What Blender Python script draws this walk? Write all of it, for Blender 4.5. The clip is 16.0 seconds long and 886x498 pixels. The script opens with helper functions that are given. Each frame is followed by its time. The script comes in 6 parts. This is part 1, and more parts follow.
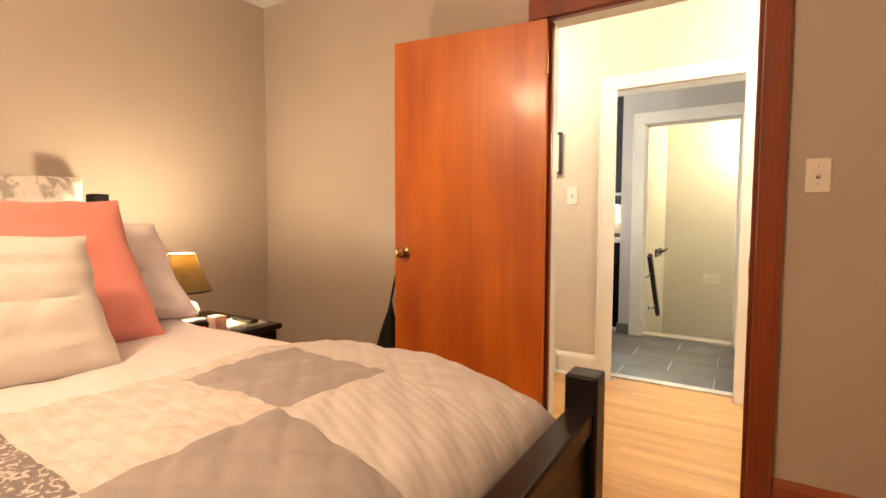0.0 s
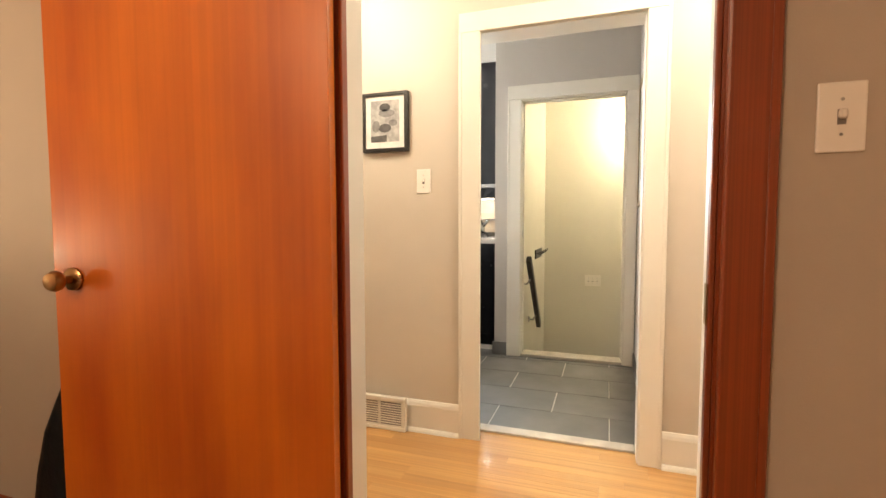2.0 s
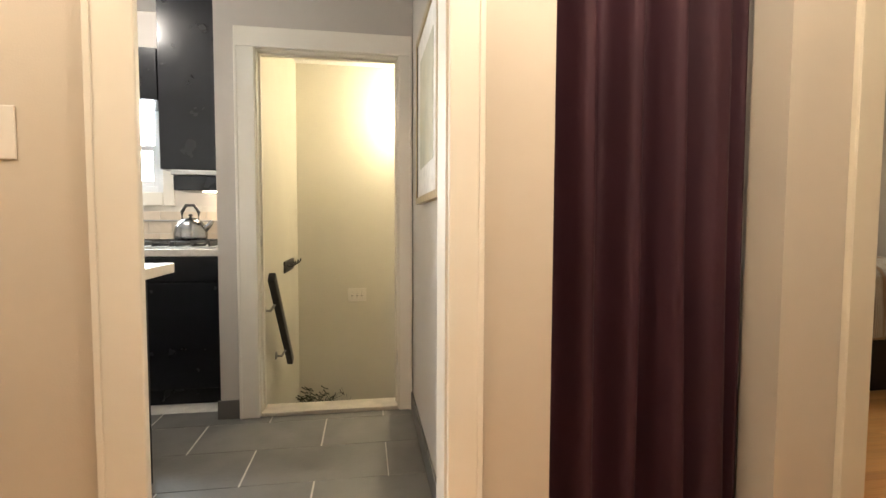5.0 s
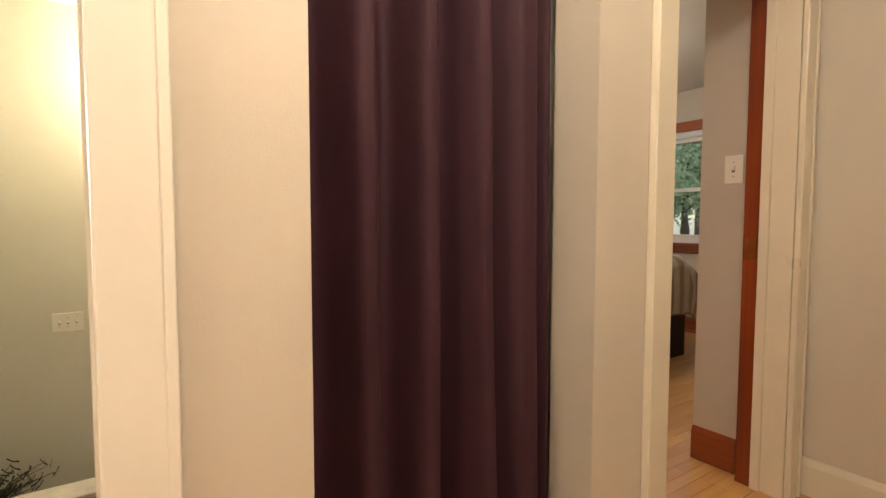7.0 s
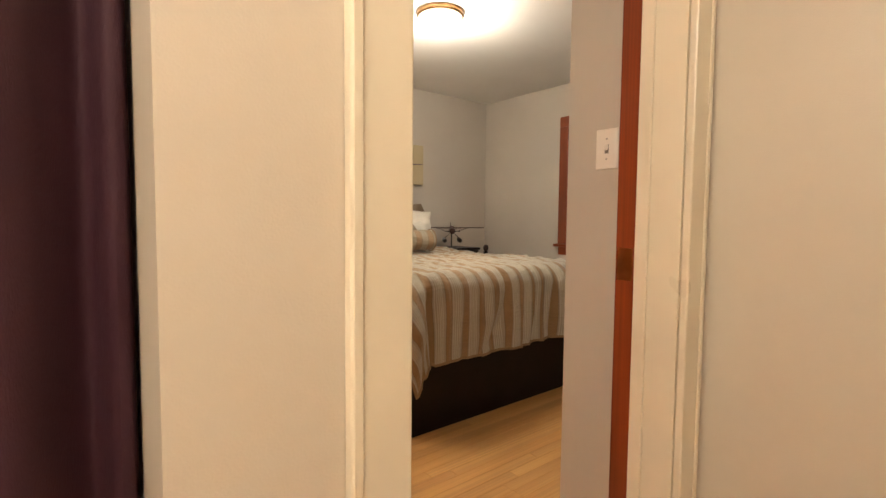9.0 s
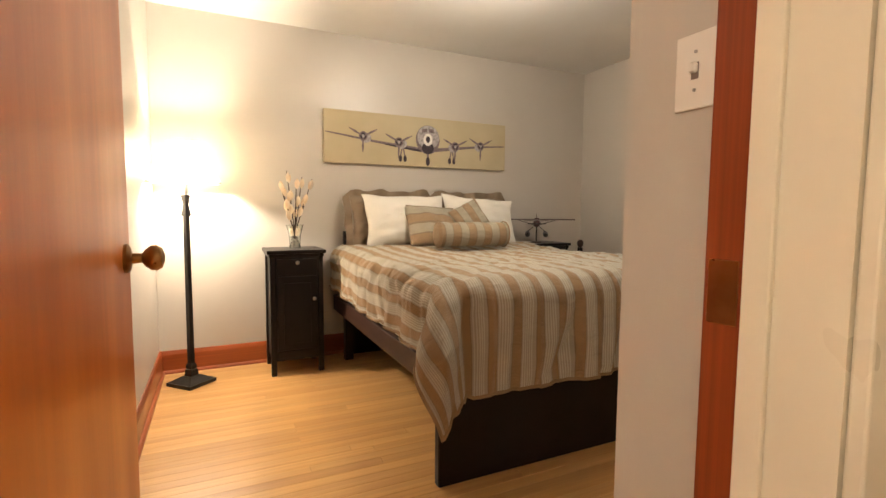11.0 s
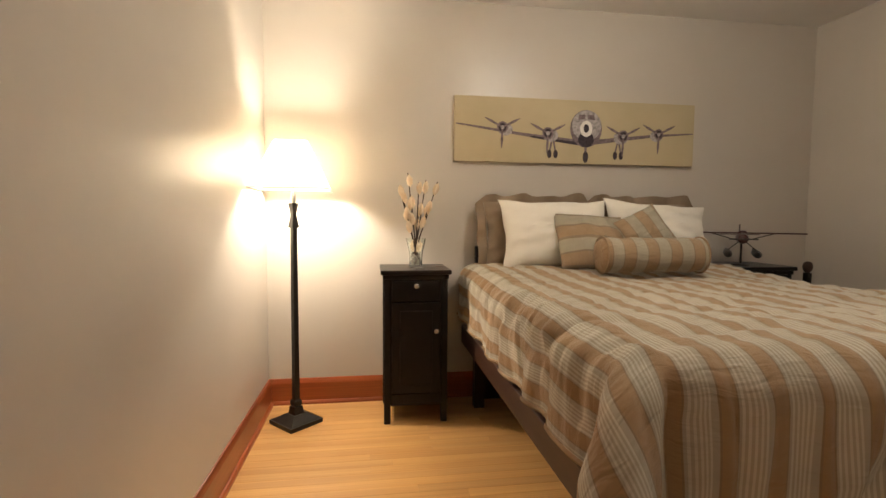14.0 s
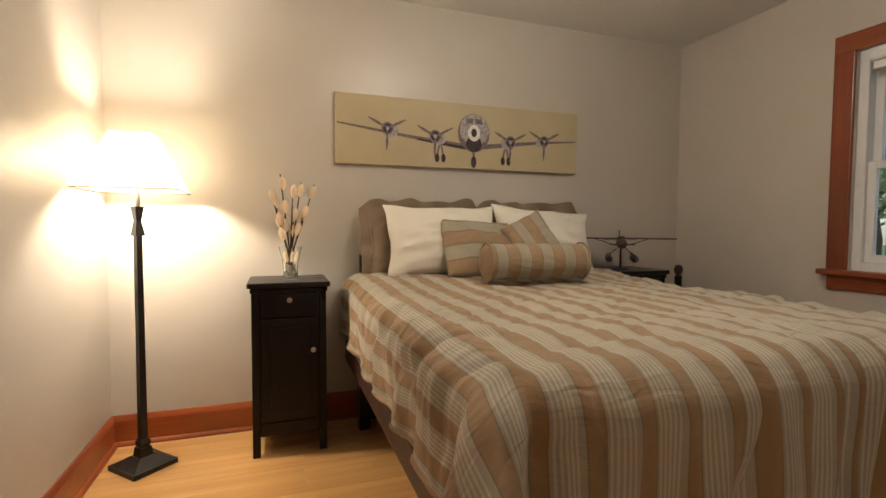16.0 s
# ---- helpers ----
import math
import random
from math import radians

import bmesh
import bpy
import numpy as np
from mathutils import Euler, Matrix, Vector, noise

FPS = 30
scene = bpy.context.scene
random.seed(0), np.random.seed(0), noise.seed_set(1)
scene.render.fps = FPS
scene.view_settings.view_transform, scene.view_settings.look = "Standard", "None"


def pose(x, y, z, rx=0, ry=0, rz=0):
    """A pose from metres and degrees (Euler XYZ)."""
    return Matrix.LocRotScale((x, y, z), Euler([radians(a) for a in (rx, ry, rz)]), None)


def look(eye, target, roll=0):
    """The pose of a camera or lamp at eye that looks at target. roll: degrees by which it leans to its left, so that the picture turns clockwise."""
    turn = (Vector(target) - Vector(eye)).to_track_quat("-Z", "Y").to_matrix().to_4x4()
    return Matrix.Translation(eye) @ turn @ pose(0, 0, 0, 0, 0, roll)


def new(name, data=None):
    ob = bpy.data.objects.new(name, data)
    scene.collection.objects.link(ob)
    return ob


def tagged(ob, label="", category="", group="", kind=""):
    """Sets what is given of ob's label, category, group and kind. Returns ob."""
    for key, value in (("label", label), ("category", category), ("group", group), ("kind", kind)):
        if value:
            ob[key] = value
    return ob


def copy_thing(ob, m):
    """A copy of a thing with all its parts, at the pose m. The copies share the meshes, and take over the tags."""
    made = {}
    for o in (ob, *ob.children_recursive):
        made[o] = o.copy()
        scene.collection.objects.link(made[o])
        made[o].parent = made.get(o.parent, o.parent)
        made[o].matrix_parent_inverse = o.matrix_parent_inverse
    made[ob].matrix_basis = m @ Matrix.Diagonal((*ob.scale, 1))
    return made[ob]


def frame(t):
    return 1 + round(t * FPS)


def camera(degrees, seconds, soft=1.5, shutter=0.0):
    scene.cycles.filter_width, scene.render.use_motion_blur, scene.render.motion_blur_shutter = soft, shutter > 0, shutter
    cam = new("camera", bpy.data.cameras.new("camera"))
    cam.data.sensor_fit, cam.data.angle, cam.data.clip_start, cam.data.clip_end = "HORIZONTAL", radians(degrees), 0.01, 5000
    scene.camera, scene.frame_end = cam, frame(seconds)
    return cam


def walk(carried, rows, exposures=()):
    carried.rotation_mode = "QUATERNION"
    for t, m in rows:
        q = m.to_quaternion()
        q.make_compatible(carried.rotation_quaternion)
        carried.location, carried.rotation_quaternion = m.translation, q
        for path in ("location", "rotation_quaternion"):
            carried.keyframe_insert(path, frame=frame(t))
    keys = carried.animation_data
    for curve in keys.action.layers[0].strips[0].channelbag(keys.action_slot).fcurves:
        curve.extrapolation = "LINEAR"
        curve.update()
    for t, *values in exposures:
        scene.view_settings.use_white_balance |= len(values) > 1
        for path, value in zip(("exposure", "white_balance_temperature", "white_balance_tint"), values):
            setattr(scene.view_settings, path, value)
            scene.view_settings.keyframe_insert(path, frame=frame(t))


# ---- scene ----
cam = camera(85.7, 16.0)
EXPOSURES = ((0.0, 0.86), (1.5, 0.74), (3.0, 0.48), (5.5, 0.34), (7.0, 0.52), (8.5, 0.95), (11.0, 0.95), (12.5, 0.65), (14.0, 0.45), (16.0, 0.35))
PATH = [
    (0, (0.196, 0.093, 1.113), (-0.865, 1.784, 0.996), 0.2),
    (0.5, (0.171, 0.337, 1.109), (-0.767, 2.099, 0.989), 0.1),
    (1, (0.135, 0.623, 1.119), (-0.704, 2.435, 1.001), -0.0),
    (1.5, (0.089, 0.921, 1.124), (-0.66, 2.771, 1.004), -0.0),
    (2, (0.039, 1.224, 1.104), (-0.613, 3.11, 0.981), -0.1),
    (2.4, (0.008, 1.447, 1.104), (-0.571, 3.357, 0.979), -0.0),
    (2.5, (0.008, 1.49, 1.098), (-0.555, 3.405, 0.978), -0.1),
    (2.8, (-0.018, 1.638, 1.093), (-0.514, 3.572, 0.982), 0.1),
    (3, (-0.028, 1.732, 1.094), (-0.475, 3.679, 0.982), -0.1),
    (3.2, (-0.03, 1.81, 1.091), (-0.428, 3.767, 0.986), -0.0),
    (5.5, (-0.023, 2.37, 1.097), (0.519, 4.292, 0.99), 0.1),
    (6, (0.027, 2.493, 1.095), (0.776, 4.345, 0.988), 0.1),
    (6.2, (0.047, 2.537, 1.111), (0.871, 4.354, 0.978), 0.3),
    (6.5, (0.111, 2.62, 1.108), (1.051, 4.381, 0.986), 0.0),
    (7, (0.22, 2.718, 1.096), (1.328, 4.379, 0.985), 0.1),
    (7.6, (0.468, 2.801, 1.098), (1.718, 4.357, 0.985), 0.2),
    (8.5, (0.9, 2.879, 1.108), (2.176, 4.415, 0.993), 0.4),
    (10.8, (1.671, 3.193, 1.098), (2.605, 4.955, 0.945), 0.6),
    (11, (1.712, 3.215, 1.099), (2.57, 5.015, 0.944), 0.4),
    (11.5, (1.8, 3.275, 1.096), (2.452, 5.159, 0.946), 0.4),
    (12, (1.866, 3.374, 1.095), (2.331, 5.314, 0.945), 0.2),
    (12.5, (1.906, 3.5, 1.114), (2.235, 5.467, 0.963), 0.3),
    (13, (1.921, 3.649, 1.114), (2.213, 5.622, 0.963), 0.4),
    (13.5, (1.952, 3.816, 1.115), (2.236, 5.792, 0.982), 0.3),
    (14, (1.965, 3.951, 1.123), (2.256, 5.925, 0.99), 0.4),
    (14.5, (2.01, 4.034, 1.11), (2.357, 6.001, 0.995), 0.4),
    (15, (2.028, 4.083, 1.129), (2.497, 6.024, 1.006), 0.5),
    (15.5, (2.072, 4.097, 1.144), (2.644, 6.009, 1.019), 0.6),
    (16, (2.137, 4.093, 1.112), (2.797, 5.979, 1.016), 0.3),
]
walk(cam, [(t, look(eye, target, roll)) for t, eye, target, roll in PATH], EXPOSURES)

# ---- world and light ----
world = bpy.data.worlds.new("daylight")
scene.world = world
world.use_nodes = True
sky = world.node_tree.nodes.new("ShaderNodeTexSky")
sky.sky_type = "NISHITA"
sky.sun_disc = False
sky.sun_elevation = radians(42)
sky.sun_rotation = radians(270)
back = world.node_tree.nodes["Background"]
back.inputs["Strength"].default_value = 0.15
world.node_tree.links.new(sky.outputs[0], back.inputs["Color"])

sun = new("sun", bpy.data.lights.new("sun", "SUN"))
sun.data.energy = 5.0
sun.data.angle = radians(0.6)
sun.data.color = (1.0, 0.95, 0.86)
sun.matrix_world = pose(0, 0, 12, 48, 0, -90)


def bulb(name, place, watts, colour, size=0.05):
    ob = new(name, bpy.data.lights.new(name, "POINT"))
    ob.data.energy, ob.data.color, ob.data.shadow_soft_size = watts, colour, size
    ob.location = place
    return ob


WARM = (1.0, 0.76, 0.48)
SOFT = (1.0, 0.86, 0.68)
bulb("bedroom_ceiling_bulb", (-0.85, -0.50, 2.36), 82, (1.0, 0.675, 0.42), 0.18)
bulb("bedside_bulb", (-2.05, 1.345, 0.943), 24, WARM, 0.03)
bulb("hall_bulb", (-1.35, 2.72, 2.33), 27, (1.0, 0.865, 0.68), 0.10)
# Unseen second hall lamp, added to brighten the hall's middle and east end.
bulb("hall_fill_bulb", (0.58, 2.79, 2.31), 27, (1.0, 0.875, 0.70), 0.12)
bulb("stair_bulb", (0.38, 6.58, 2.10), 38, (1.0, 0.85, 0.575), 0.09)
bulb("floor_lamp_bulb", (1.55, 6.575, 1.385), 45, SOFT, 0.04)
bulb("spare_ceiling_bulb", (3.05, 5.35, 2.26), 28, (1.0, 0.89, 0.74), 0.12)
bulb("kitchen_spot_bulb", (-1.55, 5.05, 2.45), 25, (1, 0.93, 0.85), 0.04)
bulb("hood_bulb", (-1.05, 5.69, 1.285), 2.0, SOFT, 0.02)


def window_light(name, place, turn, w, h, watts):
    """The sky's light in a window's opening."""
    ob = new(name, bpy.data.lights.new(name, "AREA"))
    ob.data.shape, ob.data.size, ob.data.size_y, ob.data.energy, ob.data.color = "RECTANGLE", w, h, watts, (0.86, 0.94, 1.0)
    ob.matrix_world = Matrix.Translation(place) @ turn
    return ob


window_light("kitchen_window_sky", (-1.885, 6.02, 1.63), pose(0, 0, 0, -90, 0, 0), 0.9, 0.6, 120)

# ---- materials ----
def mat(name, a, b=None, rough=0.5, scale=8.0, bump=0.0, bump_scale=120.0, stretch=(1, 1, 1), metal=0.0, detail=4.0,
        per_piece=0.0, coat=0.0, sheen=0.0, gloss=0.5, ramp=(0.35, 0.65), rough_var=0.08, grain=None):
    """A two-tone noise material with a coarse and a fine scale, at real-world size in object space."""
    m = bpy.data.materials.new(name)
    m.use_nodes = True
    nt = m.node_tree
    p = nt.nodes["Principled BSDF"]
    b = b or tuple(v * 0.85 for v in a)
    tc = nt.nodes.new("ShaderNodeTexCoord")
    mp = nt.nodes.new("ShaderNodeMapping")
    mp.inputs["Scale"].default_value = stretch
    nt.links.new(tc.outputs["Object"], mp.inputs["Vector"])
    vector = mp.outputs["Vector"]
    if per_piece:
        info = nt.nodes.new("ShaderNodeObjectInfo")
        spread = nt.nodes.new("ShaderNodeVectorMath")
        spread.operation = "MULTIPLY_ADD"
        comb = nt.nodes.new("ShaderNodeCombineXYZ")
        for i in range(3):
            nt.links.new(info.outputs["Random"], comb.inputs[i])
        spread.inputs[1].default_value = (37.0, 91.0, 53.0)
        nt.links.new(comb.outputs[0], spread.inputs[0])
        nt.links.new(vector, spread.inputs[2])
        vector = spread.outputs[0]
    big = nt.nodes.new("ShaderNodeTexNoise")
    big.inputs["Scale"].default_value, big.inputs["Detail"].default_value = scale, detail
    nt.links.new(vector, big.inputs["Vector"])
    rmp = nt.nodes.new("ShaderNodeMapRange")
    rmp.inputs["From Min"].default_value, rmp.inputs["From Max"].default_value = ramp
    nt.links.new(big.outputs["Fac"], rmp.inputs["Value"])
    mix = nt.nodes.new("ShaderNodeMix")
    mix.data_type = "RGBA"
    mix.inputs[6].default_value, mix.inputs[7].default_value = (*a, 1), (*b, 1)
    nt.links.new(rmp.outputs[0], mix.inputs[0])
    colour = mix.outputs[2]
    if grain:
        # grain: scale, stretch and depth of fine streaks on top of the coarse figure
        gm = nt.nodes.new("ShaderNodeMapping")
        gm.inputs["Scale"].default_value = grain[1]
        nt.links.new(vector, gm.inputs["Vector"])
        gn = nt.nodes.new("ShaderNodeTexNoise")
        gn.inputs["Scale"].default_value, gn.inputs["Detail"].default_value, gn.inputs["Distortion"].default_value = grain[0], 5.0, 0.6
        nt.links.new(gm.outputs[0], gn.inputs["Vector"])
        gr = nt.nodes.new("ShaderNodeMapRange")
        gr.inputs["From Min"].default_value, gr.inputs["From Max"].default_value = 0.3, 0.7
        gr.inputs["To Min"].default_value, gr.inputs["To Max"].default_value = 1 - grain[2], 1 + grain[2]
        nt.links.new(gn.outputs["Fac"], gr.inputs["Value"])
        gh = nt.nodes.new("ShaderNodeHueSaturation")
        nt.links.new(gr.outputs[0], gh.inputs["Value"])
        nt.links.new(colour, gh.inputs["Color"])
        colour = gh.outputs["Color"]
    if per_piece:
        hsv = nt.nodes.new("ShaderNodeHueSaturation")
        vary = nt.nodes.new("ShaderNodeMapRange")
        vary.inputs["To Min"].default_value, vary.inputs["To Max"].default_value = 1 - per_piece, 1 + per_piece
        nt.links.new(info.outputs["Random"], vary.inputs["Value"])
        nt.links.new(vary.outputs[0], hsv.inputs["Value"])
        nt.links.new(colour, hsv.inputs["Color"])
        colour = hsv.outputs["Color"]
    nt.links.new(colour, p.inputs["Base Color"])
    rr = nt.nodes.new("ShaderNodeMapRange")
    rr.inputs["To Min"].default_value, rr.inputs["To Max"].default_value = max(rough - rough_var, 0.02), min(rough + rough_var, 1)
    nt.links.new(big.outputs["Fac"], rr.inputs["Value"])
    nt.links.new(rr.outputs[0], p.inputs["Roughness"])
    p.inputs["Metallic"].default_value = metal
    p.inputs["Specular IOR Level"].default_value = gloss
    p.inputs["Coat Weight"].default_value = coat
    p.inputs["Coat Roughness"].default_value = 0.12
    p.inputs["Sheen Weight"].default_value = sheen
    if bump:
        fine = nt.nodes.new("ShaderNodeTexNoise")
        fine.inputs["Scale"].default_value, fine.inputs["Detail"].default_value = bump_scale, 3.0
        nt.links.new(vector, fine.inputs["Vector"])
        bp = nt.nodes.new("ShaderNodeBump")
        bp.inputs["Strength"].default_value, bp.inputs["Distance"].default_value = bump, 0.004
        nt.links.new(fine.outputs["Fac"], bp.inputs["Height"])
        nt.links.new(bp.outputs[0], p.inputs["Normal"])
    return m


def glow(name, colour, strength):
    m = bpy.data.materials.new(name)
    m.use_nodes = True
    p = m.node_tree.nodes["Principled BSDF"]
    p.inputs["Base Color"].default_value = (*colour, 1)
    p.inputs["Emission Color"].default_value = (*colour, 1)
    p.inputs["Emission Strength"].default_value = strength
    return m


def glass(name, colour=(1, 1, 1), rough=0.0):
    m = bpy.data.materials.new(name)
    m.use_nodes = True
    p = m.node_tree.nodes["Principled BSDF"]
    p.inputs["Base Color"].default_value = (*colour, 1)
    p.inputs["Transmission Weight"].default_value = 1.0
    p.inputs["Roughness"].default_value = rough
    p.inputs["IOR"].default_value = 1.45
    return m


TAUPE = mat("taupe_wall_paint", (0.46, 0.392, 0.325), (0.43, 0.367, 0.305), 0.42, 1.5, 0.12, 260)
BEIGE = mat("beige_wall_paint", (0.60, 0.535, 0.45), (0.565, 0.50, 0.42), 0.45, 1.5, 0.12, 260)
GREY = mat("warm_grey_wall_paint", (0.55, 0.505, 0.45), (0.52, 0.475, 0.42), 0.36, 1.5, 0.12, 260)
KITCHEN = mat("kitchen_grey_paint", (0.52, 0.48, 0.435), (0.49, 0.45, 0.41), 0.45, 1.5, 0.1, 260)
CREAM = mat("stair_cream_paint", (0.70, 0.665, 0.58), (0.66, 0.625, 0.545), 0.5, 1.5, 0.1, 260)
CEILING = mat("white_ceiling_paint", (0.76, 0.75, 0.73), (0.72, 0.71, 0.69), 0.8, 2.0, 0.15, 180)
WHITE = mat("white_gloss_trim", (0.80, 0.76, 0.68), (0.76, 0.72, 0.64), 0.42, 3.0, 0.08, 90)
CREAMTRIM = mat("cream_gloss_trim", (0.72, 0.65, 0.52), (0.68, 0.61, 0.49), 0.3, 3.0, 0.08, 90)
DOORWOOD = mat("orange_varnished_birch", (0.62, 0.165, 0.014), (0.36, 0.062, 0.007), 0.37, 3.2, 0.04, 60, (1.5, 1, 0.30), coat=0.15, detail=9, ramp=(0.36, 0.76), grain=(9, (4, 4, 0.2), 0.06))
REDWOOD = mat("red_stained_trim_wood", (0.24, 0.046, 0.011), (0.15, 0.027, 0.007), 0.34, 6.0, 0.06, 70, (1, 1, 0.15), coat=0.2, grain=(40, (4, 4, 0.10), 0.2))
REDBASE = mat("red_stained_baseboard_wood", (0.30, 0.068, 0.018), (0.21, 0.044, 0.012), 0.32, 6.0, 0.06, 70, (0.2, 0.2, 1), coat=0.3, grain=(40, (0.15, 0.15, 4), 0.15))
FLOORWOOD = mat("honey_oak_strip", (0.60, 0.34, 0.125), (0.50, 0.265, 0.088), 0.33, 7.0, 0.04, 90, (0.12, 1.6, 1), per_piece=0.09, coat=0.2, detail=6, grain=(30, (0.10, 3, 1), 0.12))
SEAM = mat("floor_seam", (0.22, 0.11, 0.04), None, 0.7)
TILE = mat("slate_grey_tile", (0.142, 0.134, 0.122), (0.106, 0.100, 0.092), 0.42, 4.0, 0.15, 60, per_piece=0.08)
GROUT = mat("pale_grout", (0.60, 0.56, 0.50), None, 0.85, 20)
BLACKWOOD = mat("black_brown_wood", (0.010, 0.008, 0.0075), (0.007, 0.0055, 0.005), 0.3, 10, 0.05, 80, (1, 1, 0.2), gloss=0.25)
CURTAIN = mat("plum_curtain_cloth", (0.052, 0.018, 0.028), (0.038, 0.013, 0.020), 0.7, 5, 0.25, 500, (1, 1, 0.3), gloss=0.25)
SILL = mat("pale_worn_threshold", (0.58, 0.52, 0.43), (0.46, 0.41, 0.34), 0.5, 12, 0.1, 90)
BRASS = mat("aged_brass", (0.42, 0.25, 0.11), (0.30, 0.17, 0.07), 0.3, 15, metal=1.0)
STEEL = mat("brushed_steel", (0.42, 0.41, 0.39), None, 0.36, 20, metal=1.0)
BLACKMETAL = mat("black_iron", (0.02, 0.018, 0.017), (0.03, 0.026, 0.022), 0.42, 25, 0.1, 150)
PLATE = mat("ivory_switch_plastic", (0.80, 0.76, 0.70), (0.78, 0.74, 0.68), 0.3, 10)

# ---- structure ----
def link(name, bm, material, parent=None, label="", smooth=False):
    me = bpy.data.meshes.new(name)
    bmesh.ops.recalc_face_normals(bm, faces=bm.faces)
    bm.to_mesh(me)
    bm.free()
    for m in material if isinstance(material, (list, tuple)) else (material,):
        me.materials.append(m)
    if smooth:
        for f in me.polygons:
            f.use_smooth = True
        me.set_sharp_from_angle(angle=radians(42))
    ob = new(name, me)
    if parent:
        ob.parent = parent
    if label:
        tagged(ob, label)
    return ob


def part(name, bm, material, parent, label="", smooth=False):
    return link(name, bm, material, parent, label, smooth)


def empty(name, m, label, category, group=""):
    ob = new(name)
    ob.matrix_world = m
    return tagged(ob, label, category, group)


def add_box(bm, lo, hi, bevel=0.0, segments=1):
    r = bmesh.ops.create_cube(bm, size=1.0)
    s = [b - a for a, b in zip(lo, hi)]
    c = [(a + b) / 2 for a, b in zip(lo, hi)]
    bmesh.ops.transform(bm, matrix=Matrix.LocRotScale(c, None, s), verts=r["verts"])
    if bevel:
        edges = list({e for v in r["verts"] for e in v.link_edges})
        bmesh.ops.bevel(bm, geom=edges, offset=bevel, segments=segments, affect="EDGES", profile=0.5)
    return bm


def box(lo, hi, bevel=0.0, segments=1):
    return add_box(bmesh.new(), lo, hi, bevel, segments)


def add_lathe(bm, profile, n=24, m=None):
    """A turned shape about z from (radius, height) pairs."""
    rings = []
    for r, z in profile:
        rings.append([bm.verts.new((r * math.cos(2 * math.pi * i / n), r * math.sin(2 * math.pi * i / n), z)) for i in range(n)])
    for a, b in zip(rings, rings[1:]):
        for i in range(n):
            bm.faces.new((a[i], a[(i + 1) % n], b[(i + 1) % n], b[i]))
    bm.faces.new(list(reversed(rings[0])))
    bm.faces.new(rings[-1])
    if m is not None:
        bmesh.ops.transform(bm, matrix=m, verts=[v for ring in rings for v in ring])
    return bm


def lathe(profile, n=24, m=None):
    return add_lathe(bmesh.new(), profile, n, m)


def add_tube(bm, points, radius, n=8):
    """A round bar along a line of points; radius may be one number or one a point."""
    points = [Vector(p) for p in points]
    rings = []
    for i, p in enumerate(points):
        d = (points[min(i + 1, len(points) - 1)] - points[max(i - 1, 0)]).normalized()
        q = d.to_track_quat("Z", "Y")
        r = radius[i] if isinstance(radius, (list, tuple)) else radius
        rings.append([bm.verts.new(p + q @ Vector((r * math.cos(2 * math.pi * k / n), r * math.sin(2 * math.pi * k / n), 0))) for k in range(n)])
    for a, b in zip(rings, rings[1:]):
        for k in range(n):
            bm.faces.new((a[k], a[(k + 1) % n], b[(k + 1) % n], b[k]))
    bm.faces.new(list(reversed(rings[0])))
    bm.faces.new(rings[-1])
    return bm


def tube(points, radius, n=8):
    return add_tube(bmesh.new(), points, radius, n)


def profile_bar(profile, length, m):
    """A moulding: the (depth, height) outline pushed along x by length, then placed by m."""
    bm = bmesh.new()
    a = [bm.verts.new((0, d, h)) for d, h in profile]
    b = [bm.verts.new((length, d, h)) for d, h in profile]
    n = len(profile)
    for i in range(n):
        bm.faces.new((a[i], a[(i + 1) % n], b[(i + 1) % n], b[i]))
    bm.faces.new(a)
    bm.faces.new(list(reversed(b)))
    bmesh.ops.transform(bm, matrix=m, verts=bm.verts)
    return bm


def wall(name, axis, at, thick, a0, a1, z0, z1, material, label, openings=(), back=None):
    """A wall whose face lies at axis = at, thick towards +axis, with openings (b0, b1, low, high) right through it.
    back: the paint of the far side."""
    us = sorted({a0, a1, *(v for o in openings for v in o[:2])})
    zs = sorted({z0, z1, *(v for o in openings for v in o[2:])})
    bm = bmesh.new()
    grid = {}

    def vert(u, z):
        if (u, z) not in grid:
            grid[u, z] = bm.verts.new((u, at, z) if axis == "y" else (at, u, z))
        return grid[u, z]

    for u, v in zip(us, us[1:]):
        for w, x in zip(zs, zs[1:]):
            mu, mz = (u + v) / 2, (w + x) / 2
            if not any(o[0] < mu < o[1] and o[2] < mz < o[3] for o in openings):
                bm.faces.new((vert(u, w), vert(v, w), vert(v, x), vert(u, x)))
    front = list(bm.faces)
    r = bmesh.ops.extrude_face_region(bm, geom=front)
    moved = [g for g in r["geom"] if isinstance(g, bmesh.types.BMVert)]
    bmesh.ops.translate(bm, verts=moved, vec=(0, thick, 0) if axis == "y" else (thick, 0, 0))
    bmesh.ops.recalc_face_normals(bm, faces=bm.faces)
    k = 1 if axis == "y" else 0
    if back:
        for f in bm.faces:
            if all(abs(v.co[k] - at - thick) < 1e-5 for v in f.verts):
                f.material_index = 1
    ob = link(name, bm, (material, back) if back else material)
    return tagged(ob, label, "wall", kind="structure")


def slab(name, lo, hi, material, label, category):
    return tagged(link(name, box(lo, hi), material), label, category, kind="structure")


